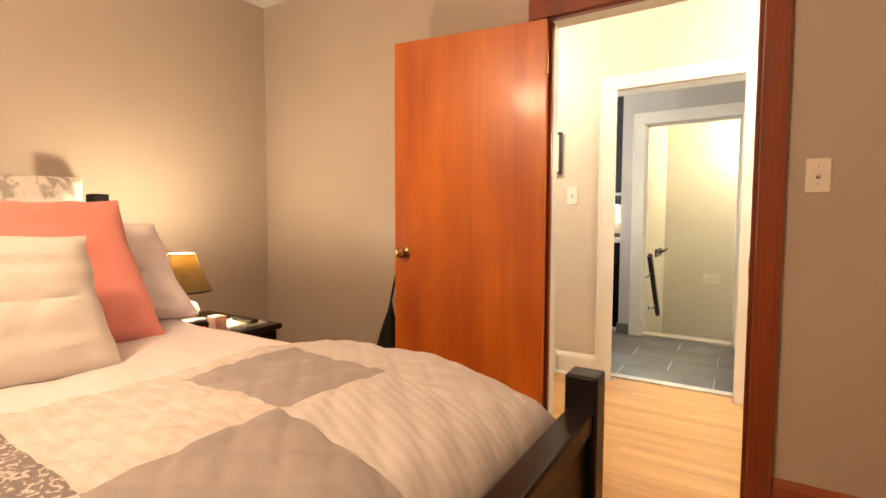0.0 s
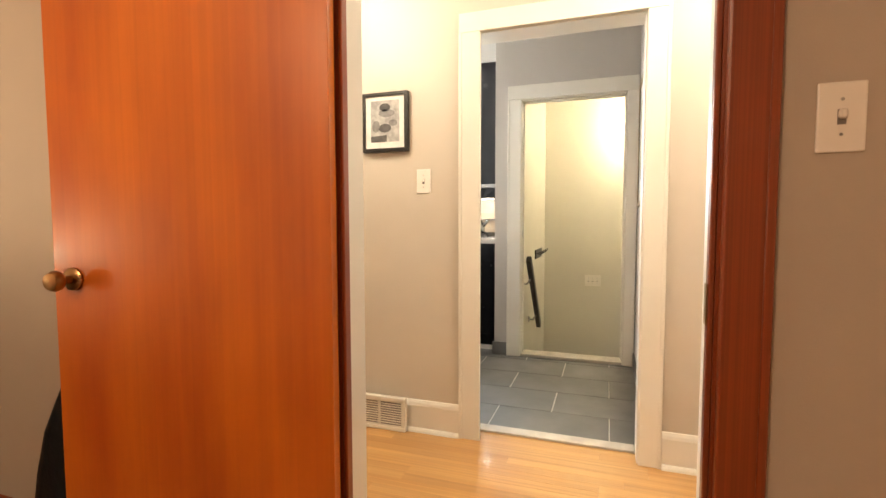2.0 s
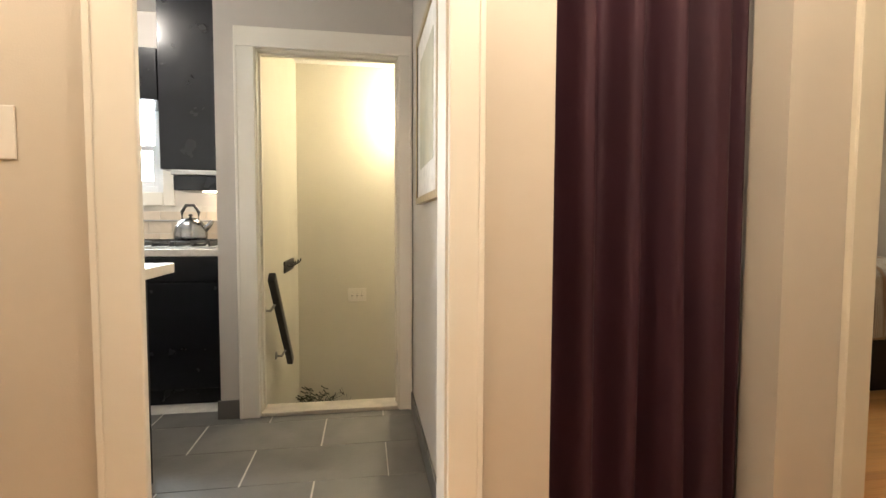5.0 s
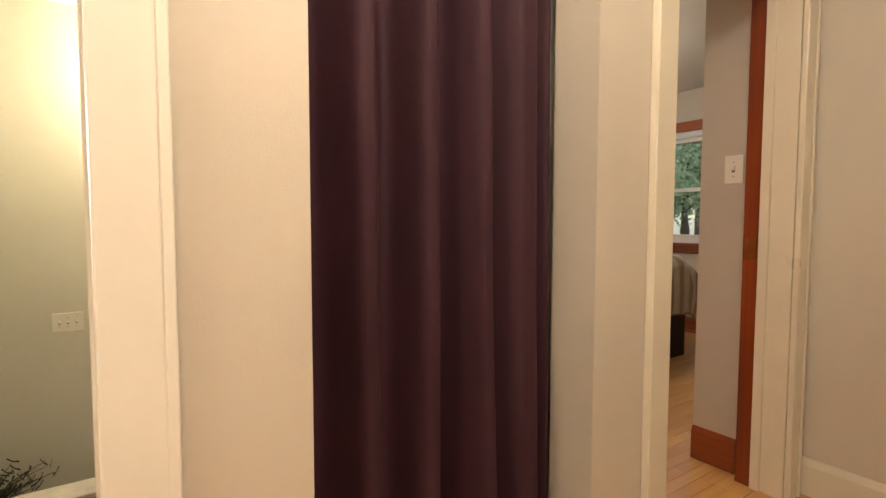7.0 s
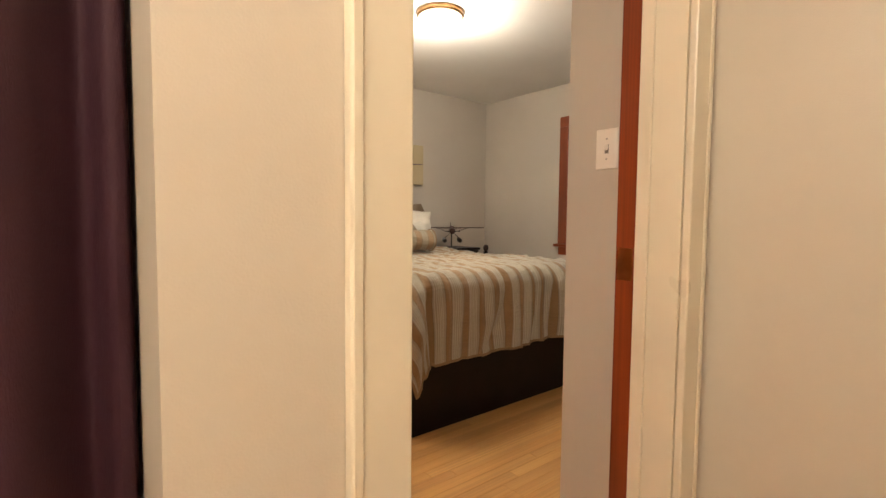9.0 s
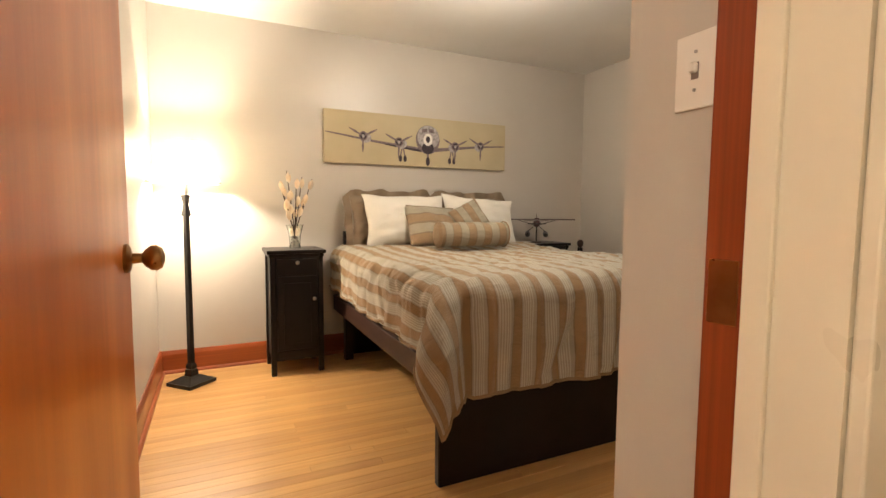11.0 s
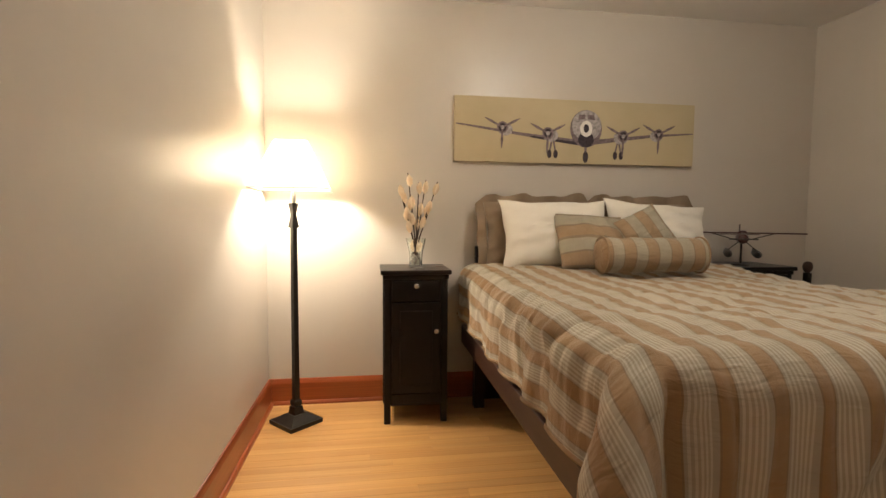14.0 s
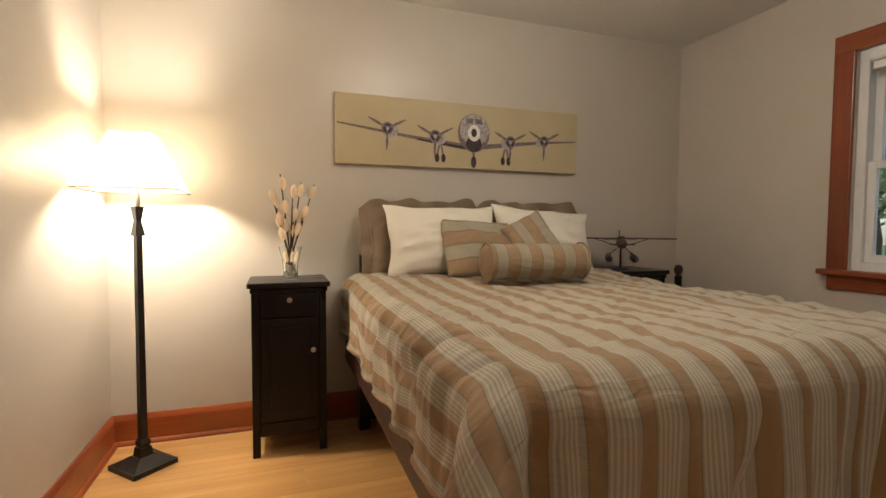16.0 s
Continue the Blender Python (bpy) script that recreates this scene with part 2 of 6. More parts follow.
Y1, Y2, Y3, Y4 = 2.24, 2.36, 3.495, 3.64   # bedroom wall, hall south, hall north, its far side
CE = 2.53                                    # ceiling of bedroom, hall, kitchen
C2 = 2.415                                   # ceiling of the spare bedroom
D1 = (-0.577, 0.232, 2.03)                   # doorways: bedroom, kitchen, closet, spare bedroom, stair
DK = (-0.612, 0.178, 1.990)
DC = (0.476, 1.196, 2.03)
D2 = (1.507, 2.350, 2.03)
DS = (-0.614, 0.152, 2.034)
XE = 2.49                                    # hall east wall
XW1, XE1, YS1 = -2.58, 1.30, -2.30           # bedroom
XK, YK = 0.24, 5.03                          # kitchen east wall, stair door wall
XL2, XR2, YN2, YS2 = 1.35, 4.935, 6.86, 3.89  # spare bedroom
XWK, YNK = -3.4, 5.88                        # kitchen west and window walls
WK = (-2.35, -1.42, 1.30, 1.95)              # kitchen window
W2 = (4.81, 5.730, 0.895, 2.01)               # spare bedroom window
J = 0.02                                     # jamb lining

wall("wall_bedroom_north", "y", Y1, Y2 - Y1, XW1 - 0.12, XE + 0.12, -0.02, CE, TAUPE, "smooth taupe painted bedroom wall beside the doorway",
     [(D1[0] - J, D1[1] + J, -0.02, D1[2] + J)], BEIGE)
wall("wall_bedroom_west", "x", XW1 - 0.12, 0.12, YS1 - 0.12, Y1, -0.02, CE, TAUPE, "smooth taupe painted wall behind the bed")
wall("wall_bedroom_east", "x", XE1, 0.12, YS1 - 0.12, Y1, -0.02, CE, TAUPE, "smooth taupe painted bedroom side wall")
wall("wall_bedroom_south", "y", YS1 - 0.12, 0.12, XW1, XE1, -0.02, CE, TAUPE, "smooth taupe painted bedroom end wall")
wall("wall_hall_north", "y", Y3, Y4 - Y3, XWK - 0.12, XE + 0.12, -0.02, CE, BEIGE, "smooth beige painted hall wall with three openings",
     [(DK[0] - J, DK[1] + J, -0.02, DK[2] + J), (DC[0], DC[1], -0.02, DC[2]), (D2[0] - J, D2[1] + J, -0.02, D2[2] + J)], GREY)
wall("wall_hall_east", "x", XE, 0.12, Y2, Y3, -0.02, CE, BEIGE, "smooth beige painted end wall of the hall")
wall("wall_hall_west", "x", XW1 - 0.12, 0.12, Y2, Y3, -0.02, CE, BEIGE, "smooth beige painted far end wall of the hall")
wall("wall_kitchen_east", "x", XK, 0.1, Y4, YK, -0.02, CE, KITCHEN, "pale grey painted kitchen wall beside the stair door")
wall("wall_kitchen_west", "x", XWK - 0.12, 0.12, Y4, YNK, -0.02, CE, KITCHEN, "pale grey painted kitchen end wall")
wall("wall_kitchen_north", "y", YNK, 0.12, XWK - 0.12, -0.83, -0.02, CE, KITCHEN, "pale grey painted kitchen wall with the window",
     [WK])
wall("wall_stair_door", "y", YK, 0.12, -0.83, XK + 0.1, -0.02, CE, KITCHEN, "pale grey painted wall around the stair doorway",
     [(DS[0] - J, DS[1] + J, -0.02, DS[2] + J)], CREAM)
wall("wall_stair_west", "x", -0.83, 0.18, YK + 0.12, 6.92, -1.1, CE, CREAM, "cream painted stairwell wall carrying the handrail")
wall("wall_stair_back", "y", 6.80, 0.12, -0.65, 1.23, -1.1, CE, CREAM, "cream painted stairwell end wall")
wall("wall_stair_east", "x", 1.11, 0.12, YK + 0.12, 6.80, -1.1, CE, CREAM, "cream painted stairwell wall")
# Unseen wall, added so that no light leaks in behind the curtain.
wall("wall_closet_back", "y", YK, 0.12, XK + 0.1, 1.23, -0.02, CE, GREY, "unseen grey painted wall added behind the closet against light leaks", back=CREAM)
wall("wall_spare_west", "x", XL2 - 0.12, 0.12, Y4, YN2, -0.02, CE, GREY, "warm grey painted wall beside the floor lamp")
wall("wall_spare_north", "y", YN2, 0.12, XL2 - 0.12, XR2 + 0.12, -0.02, CE, GREY, "warm grey painted wall behind the headboard")
wall("wall_spare_east", "x", XR2, 0.12, YS2 - 0.25, YN2, -0.02, CE, GREY, "warm grey painted wall with the window", [W2])
wall("wall_spare_south", "y", Y4, YS2 - Y4, 2.415, XR2, -0.02, CE, GREY, "warm grey painted wall end beside the doorway")
slab("ceiling_bedroom", (XW1 - 0.12, YS1 - 0.12, CE), (XE + 0.12, Y2, CE + 0.1), CEILING, "flat white painted bedroom ceiling", "ceiling")
slab("ceiling_hall", (XWK - 0.12, Y2, CE), (XE + 0.12, Y4, CE + 0.1), CEILING, "flat white painted hall ceiling", "ceiling")
slab("ceiling_kitchen", (XWK - 0.12, Y4, CE), (XL2 - 0.12, 6.92, CE + 0.1), CEILING, "flat white painted kitchen ceiling", "ceiling")
slab("ceiling_spare", (XL2, Y4 + 0.001, C2), (XR2, YN2, C2 + 0.1), CEILING, "flat white painted spare bedroom ceiling", "ceiling")
slab("landing_floor", (-0.65, YK + 0.12, -1.1), (1.11, 6.80, -0.98), TILE, "dark landing floor below the stair door", "floor")


def trim(name, bm, material, label, category="trim", smooth=False):
    return tagged(link(name, bm, material, smooth=smooth), label, category, kind="structure")


def doorway(clear, y0, y1, side, width, material, label, head=None, split=None, right=None, lapped=True, lip=0.0):
    """Jamb lining of an opening in a wall along x, and the casing on the face at y0 (side -1) or y1 (side +1).
    split: (y, paint of the part beyond it). lip: how far the casing at the low end stands into the opening."""
    a, b, h = clear
    head = head or width
    cuts = [(y0, y1, material)] if not split else [(y0, split[0], material), (split[0], y1, split[1])]
    for lo, hi, m in cuts:
        trim("door_jamb", box((a - J, lo, 0), (a, hi, h + J)), m, "painted door jamb lining the opening")
        trim("door_jamb", box((b, lo, 0), (b + J, hi, h + J)), m, "painted door jamb lining the opening")
        trim("door_jamb", box((a, lo, h), (b, hi, h + J)), m, "painted head jamb lining the opening")
    face = y0 if side < 0 else y1
    m = material if side < 0 or not split else split[1]
    f0, f1 = sorted((face + side * 0.001, face + side * 0.022))
    rw = right or width
    for lo, hi in ((a - width, a - 0.006 + lip), (b + 0.006, b + rw)):
        bm = box((lo, f0, 0), (hi, f1, h + 0.006), 0.004, 2)
        e0, e1 = sorted((face + side * 0.0215, face + side * 0.027))
        o = lo if lo < a else hi - 0.016
        add_box(bm, (o, e0, 0), (o + 0.016, e1, h + 0.006), 0.002)
        trim("door_casing", bm, m, label)
    bm = box((a - width, f0, h + 0.006), (b + rw, f1, h + head), 0.004, 2)
    trim("door_casing", bm, m, label)
    # door stop
    mid = (split[0] if split else (y0 + y1) / 2 + 0.03)
    s0, s1 = (mid - 0.038, mid - 0.002)
    ms = material if not split or side < 0 else split[1]
    if lapped:
        trim("door_stop", box((a, s0, 0), (a + 0.011, s1, h - 0.011), 0.002), ms, "narrow door stop strip on the jamb")
        trim("door_stop", box((b - 0.011, s0, 0), (b, s1, h - 0.011), 0.002), ms, "narrow door stop strip on the jamb")
        trim("door_stop", box((a, s0, h - 0.011), (b, s1, h), 0.002), ms, "narrow door stop strip on the head jamb")


doorway(D1, Y1, Y2, -1, 0.10, REDWOOD, "red stained wooden door casing with a rounded edge", split=(2.268, WHITE), lapped=False, right=0.088)
trim("door_stop", box((D1[0], 2.242, 0), (D1[0] + 0.011, 2.267, D1[2] - 0.011), 0.002), REDWOOD, "red stained door stop strip on the jamb")
trim("door_stop", box((D1[1] - 0.011, 2.242, 0), (D1[1], 2.267, D1[2] - 0.011), 0.002), REDWOOD, "red stained door stop strip on the jamb")
for lo, hi in ((D1[0] - 0.10, D1[0] - 0.020), (D1[1] + 0.010, D1[1] + 0.09)):
    trim("door_casing", box((lo, Y2 + 0.001, 0), (hi, Y2 + 0.02, D1[2] + 0.09), 0.004, 2), CREAMTRIM, "cream painted door casing on the hall side")
doorway(DK, Y3, Y4, -1, 0.045, WHITE, "white painted door casing around the kitchen opening", head=0.098, right=0.10, lapped=False, lip=0.068)
doorway(D2, Y3, 3.672, -1, 0.102, CREAMTRIM, "cream painted door casing with a moulded edge", split=(3.614, REDWOOD), right=0.095)
doorway(DS, YK, YK + 0.12, -1, 0.112, WHITE, "white painted casing around the stair doorway", head=0.114, right=0.082)
trim("threshold", box((DK[0], 3.585, -0.002), (DK[1], 3.66, 0.012), 0.004, 2), SILL, "worn pale metal threshold strip between oak and tile")
trim("threshold", box((DS[0], YK - 0.01, -0.002), (DS[1], YK + 0.13, 0.022), 0.005, 2), SILL, "worn pale threshold strip at the stair door")

BASE = [(0, 0), (-0.016, 0), (-0.016, 0.125), (-0.012, 0.138), (-0.006, 0.150), (0, 0.152)]
SHOE = [(-0.016, 0), (-0.032, 0), (-0.030, 0.010), (-0.024, 0.018), (-0.016, 0.021)]


def baseboard(p, q, material, label, height=0.152, shoe=None, shoe_label="small quarter-round shoe moulding along the floor"):
    """From p to q with the room on the right hand when one looks from p to q."""
    p, q = Vector((*p, 0)), Vector((*q, 0))
    d = q - p
    m = Matrix.Translation(p) @ Matrix.Rotation(math.atan2(d.y, d.x), 4, "Z")
    k = height / 0.152
    trim("baseboard", profile_bar([(a, b * k) for a, b in BASE], d.length, m), material, label, "baseboard")
    if shoe:
        trim("shoe_moulding", profile_bar(SHOE, d.length, m), shoe, shoe_label)


RED_LABEL, WHITE_LABEL = "red stained wooden baseboard with a rounded top", "white painted wooden baseboard"
baseboard((XW1, Y1), (D1[0] - 0.10, Y1), REDBASE, RED_LABEL, shoe=REDBASE)
baseboard((D1[1] + 0.089, Y1), (XE1, Y1), REDBASE, RED_LABEL, shoe=REDBASE)
baseboard((XW1, YS1), (XW1, Y1), REDBASE, RED_LABEL, shoe=REDBASE)
baseboard((XW1, Y3), (DK[0] - 0.046, Y3), WHITE, WHITE_LABEL, 0.165, WHITE)
baseboard((DK[1] + 0.102, Y3), (DC[0], Y3), WHITE, WHITE_LABEL, 0.165, WHITE)
baseboard((DC[1], Y3), (D2[0] - 0.103, Y3), CREAMTRIM, "cream painted wooden baseboard", 0.15)
baseboard((XE, Y3), (XE, Y2), CREAMTRIM, "cream painted wooden baseboard", 0.15)
baseboard((XL2, YS2 - 0.2), (XL2, YN2), REDBASE, RED_LABEL, shoe=REDBASE)
baseboard((XL2, YN2), (XR2, YN2), REDBASE, RED_LABEL, shoe=REDBASE)
baseboard((XR2, YN2), (XR2, YS2), REDBASE, RED_LABEL, shoe=REDBASE)
baseboard((2.415, YS2), (2.415, 3.70), REDBASE, RED_LABEL, shoe=None)
trim("tile_baseboard", box((XK - 0.012, Y4, 0), (XK - 0.0005, YK, 0.105), 0.002), TILE, "dark slate tile skirting along the kitchen wall", "baseboard")
trim("tile_baseboard", box((-0.845, YK - 0.013, 0), (DS[0] - 0.113, YK - 0.0005, 0.105), 0.002), TILE, "dark slate tile skirting block", "baseboard")

# ---- doors ----
def knob_profile():
    return [(0.030, 0.0), (0.030, 0.006), (0.024, 0.010), (0.011, 0.013), (0.010, 0.030), (0.018, 0.036), (0.026, 0.046), (0.027, 0.056), (0.021, 0.066), (0.008, 0.070)]


def door_leaf(name, hinge, angle, width, height, material, label, knob_z, mirrored=1):
    """A flush leaf from its hinge line along local x; the faces at y = 0 and y = mirrored * 0.036."""
    root = tagged(new(name), label, "door", kind="structure")
    root.matrix_world = pose(hinge[0], hinge[1], 0, 0, 0, angle)
    t = 0.036 * mirrored
    lo, hi = sorted((0.0, t))
    part("leaf", box((0.003, lo, 0.012), (width, hi, height), 0.0025, 2), material, root)
    for y, turn in ((lo, 90), (hi, -90)):
        part("door_knob", lathe(knob_profile(), 24, pose(width - 0.062, y, knob_z, turn, 0, 0)), BRASS, root, "aged brass door knob with a round rose", smooth=True)
    part("latch_plate", box((width - 0.0005, lo + 0.006, knob_z - 0.03), (width + 0.0012, hi - 0.006, knob_z + 0.03)), BRASS, root, "brass latch plate")
    for z in (0.22, height - 0.25):
        part("hinge", lathe([(0.006, 0.0), (0.006, 0.09)], 10, pose(0.0, lo - 0.004 if mirrored > 0 else hi + 0.004, z)), BRASS, root, "small brass hinge barrel", smooth=True)
    return root


door_leaf("door_1", (-0.572, 2.196), 180 + 8.6, 0.785, 2.018, DOORWOOD, "orange varnished flush wooden door folded back open", 0.95, -1)
door_leaf("door_2", (1.511, 3.672), 90.2, 0.752, 2.018, DOORWOOD, "orange varnished flush wooden door standing open", 1.0, -1)
tagged(link("strike_plate", box((D1[1] - 0.0135, 2.244, 0.90), (D1[1] - 0.0112, 2.266, 0.98), 0.0005), BRASS), "worn brass strike plate on the red door jamb", "strike plate")
tagged(link("strike_plate", box((D2[1] - 0.002, 3.622, 0.945), (D2[1] - 0.0003, 3.666, 1.035), 0.0005), BRASS), "worn brass strike plate on the red door jamb", "strike plate")
tagged(link("strike_plate", box((DS[0] + 0.0003, 5.075, 0.96), (DS[0] + 0.002, 5.10, 1.02), 0.0005), STEEL), "steel strike plate on the white stair jamb", "strike plate")
for z in (0.25, 1.78):
    tagged(link("hinge_leaf", box((DS[1] - 0.002, 5.055, z), (DS[1] - 0.0003, 5.085, z + 0.085), 0.0005), STEEL), "painted steel hinge leaf on the stair jamb", "hinge", "stair door hinges")


# ---- switches, sockets, vents ----
def wall_plate(name, m, w, h, label, toggles=0, sockets=0, material=None):
    """A cover plate on a wall: local x across, z up, -y out of the wall."""
    root = empty(name, m, label, "socket" if sockets else "switch")
    part("cover_plate", box((-w / 2, -0.006, -h / 2), (w / 2, 0, h / 2), 0.003, 2), material or PLATE, root)
    gap = 0.046
    for i in range(toggles):
        x = (i - (toggles - 1) / 2) * gap
        part("switch_toggle", box((x - 0.006, -0.0165, -0.004), (x + 0.006, -0.0055, 0.013), 0.003), PLATE, root)
        part("toggle_slot", box((x - 0.0065, -0.0066, -0.013), (x + 0.0065, -0.0058, 0.013)), SHADOWGREY, root, "grey slot round the toggle")
        for z in (-0.03, 0.03):
            part("screw", lathe([(0.003, 0), (0.003, 0.001)], 8, pose(x, -0.006, z, 90, 0, 0)), STEEL, root)
    for i in range(sockets):
        z = (i - (sockets - 1) / 2) * 0.038
        part("socket_face", box((-0.017, -0.0085, z - 0.014), (0.017, -0.0055, z + 0.014), 0.005, 2), material or PLATE, root)
        for x in (-0.006, 0.006):
            part("slot", box((x - 0.001, -0.0092, z - 0.005), (x + 0.001, -0.0082, z + 0.005)), SHADOWGREY, root)
    return root


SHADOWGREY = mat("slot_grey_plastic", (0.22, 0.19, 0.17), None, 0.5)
SOCKETTAN = mat("tan_socket_plastic", (0.55, 0.30, 0.10), None, 0.4)
wall_plate("light_switch", pose(0.4145, Y1, 1.279), 0.072, 0.120, "ivory toggle switch plate on the taupe wall", 1)
wall_plate("light_switch", pose(-0.848, Y3, 1.297), 0.076, 0.122, "ivory toggle switch plate below the framed prints", 1)
wall_plate("light_switch", pose(2.415, 3.748, 1.326, 0, 0, -90), 0.074, 0.120, "ivory toggle switch plate beside the red jamb", 1)
wall_plate("light_switch", pose(-0.115, 6.80, 0.418), 0.172, 0.125, "white triple switch plate in the stairwell", 3)
wall_plate("wall_socket", pose(-1.519, Y3, 0.297), 0.078, 0.118, "tan double wall socket above the baseboard", 0, 2, SOCKETTAN)
wall_plate("wall_socket", pose(XL2, 5.083, 0.31, 0, 0, 90), 0.078, 0.125, "ivory double wall socket above the baseboard", 0, 2)


VENTTAN = mat("tan_painted_cover", (0.58, 0.49, 0.41), (0.53, 0.445, 0.37), 0.5, 12, 0.1, 90)


def floor_vent(name, m, w, h, label, slats, paint):
    root = empty(name, m, label, "vent")
    bm = box((-w / 2, -0.026, 0), (w / 2, 0, 0.022), 0.003)
    add_box(bm, (-w / 2, -0.026, h - 0.022), (w / 2, 0, h), 0.003)
    add_box(bm, (-w / 2, -0.026, 0.022), (-w / 2 + 0.022, 0, h - 0.022))
    add_box(bm, (w / 2 - 0.022, -0.026, 0.022), (w / 2, 0, h - 0.022))
    part("frame", bm, paint, root)
    part("backing", box((-w / 2 + 0.02, -0.012, 0.02), (w / 2 - 0.02, -0.0165, h - 0.02)), SHADOWGREY if slats else paint, root)
    n = 11
    for i in range(n if slats else 0):
        z = 0.026 + i * (h - 0.052) / (n - 1)
        for x0, x1 in ((-w / 2 + 0.022, -0.006), (0.006, w / 2 - 0.022)):
            part("slat", box((x0, -0.022, z - 0.0025), (x1, -0.0165, z + 0.0025)), paint, root)
    if slats:
        part("divider", box((-0.006, -0.023, 0.022), (0.006, -0.0165, h - 0.022)), paint, root)
    else:
        part("screw", lathe([(0.005, 0), (0.004, 0.003)], 10, pose(0, -0.0165, h / 2, 90, 0, 0)), STEEL, root)
    return root


floor_vent("wall_vent", pose(-1.085, Y3 - 0.0335, 0.002), 0.30, 0.178, "white slatted wall vent set in the baseboard", True, WHITE)
floor_vent("vent_cover", pose(-1.985, Y1 - 0.0335, 0.002), 0.31, 0.165, "plain tan cover plate set in the red baseboard", False, VENTTAN)


# ---- cloth shapes ----
def edge_drop(a, half, r):
    """Cloth pulled over an edge at distance half with radius r: how far out and how far down the cloth lies at arc length a."""
    s, a = (1 if a >= 0 else -1), abs(a)
    flat = half - r
    if a <= flat:
        return s * a, 0.0
    arc = r * math.pi / 2
    if a <= flat + arc:
        w = (a - flat) / r
        return s * (flat + r * math.sin(w)), r * (1 - math.cos(w))
    return s * half, r + (a - flat - arc)


def drape(half, length, drop_side, drop_foot, r, nu, nv, fold=0.018, wrinkle=0.010, seed=0.0, hem=0.0, lumps=None, corner=0.0):
    """A cover over a bed: across a, along b from the head (b = 0) to the foot; origin at the head's middle, top at z = 0.
    Past the edges it bends over the radius r and hangs; the corner hangs in a rounded cone. Its uv layer is in metres."""
    bm = bmesh.new()
    uvl = bm.loops.layers.uv.new("cloth")
    arc = r * math.pi / 2
    fx, fy = half - r, length - r
    A, B = fx + arc + drop_side - r, fy + arc + drop_foot - r
    rows = []
    for j in range(nv + 1):
        b = B * j / nv
        row = []
        for i in range(nu + 1):
            a = -A + 2 * A * i / nu
            s = 1 if a >= 0 else -1
            ex, ey = max(abs(a) - fx, 0), max(b - fy, 0)
            R = math.hypot(ex, ey)
            ux, uy = (ex / R, ey / R) if R else (0.0, 0.0)
            w = min(R / r, math.pi / 2)
            out, d = r * math.sin(w), r * (1 - math.cos(w)) + max(R - arc, 0)
            p = min(b, fy) - min(abs(a), fx)
            phase = 21 * p + 5 * math.atan2(ey, ex + 1e-6) + 2.6 * noise.noise((p * 3, seed, s))
            out += fold * min(max(R - r * 0.5, 0) / 0.28, 1) * (math.sin(phase) + 0.9 * noise.noise((p * 8, R * 3, seed)))
            out += corner * 2 * ux * uy * min(max(R - arc * 0.4, 0) / 0.25, 1)
            x, y = s * (min(abs(a), fx) + out * ux), min(b, fy) + out * uy
            soft = noise.noise((a * 2.2 + seed, b * 2.2, seed)) * 0.6 + noise.noise((a * 7 + seed, b * 4, seed + 3)) * 0.4
            soft += 0.35 * noise.noise((a * 16 + seed, b * 6, seed + 5))
            z = -d + wrinkle * 2 * soft * (1 - min(d / 0.2, 1) * 0.5)
            z += hem * noise.noise((a * 4, b * 4, seed + 9)) * min(d / 0.3, 1)
            z -= 0.9 * wrinkle * max(0.0, 1 - 7 * abs(noise.noise((a * 5.5 + seed, b * 2.4, seed + 7)))) * max(0.0, 0.4 + noise.noise((a * 2, b * 2, seed + 1)))
            if lumps:
                z += lumps(a, b)
            row.append((bm.verts.new((x, y, z)), a, b))
        rows.append(row)
    for j in range(nv):
        for i in range(nu):
            quad = (rows[j][i], rows[j][i + 1], rows[j + 1][i + 1], rows[j + 1][i])
            f = bm.faces.new([q[0] for q in quad])
            for loop, q in zip(f.loops, quad):
                loop[uvl].uv = (q[1], q[2])
    return bm


def thicken(bm, t):
    """Gives an open cloth a thickness inwards."""
    bmesh.ops.recalc_face_normals(bm, faces=bm.faces)
    bmesh.ops.solidify(bm, geom=list(bm.faces), thickness=t)
    return bm


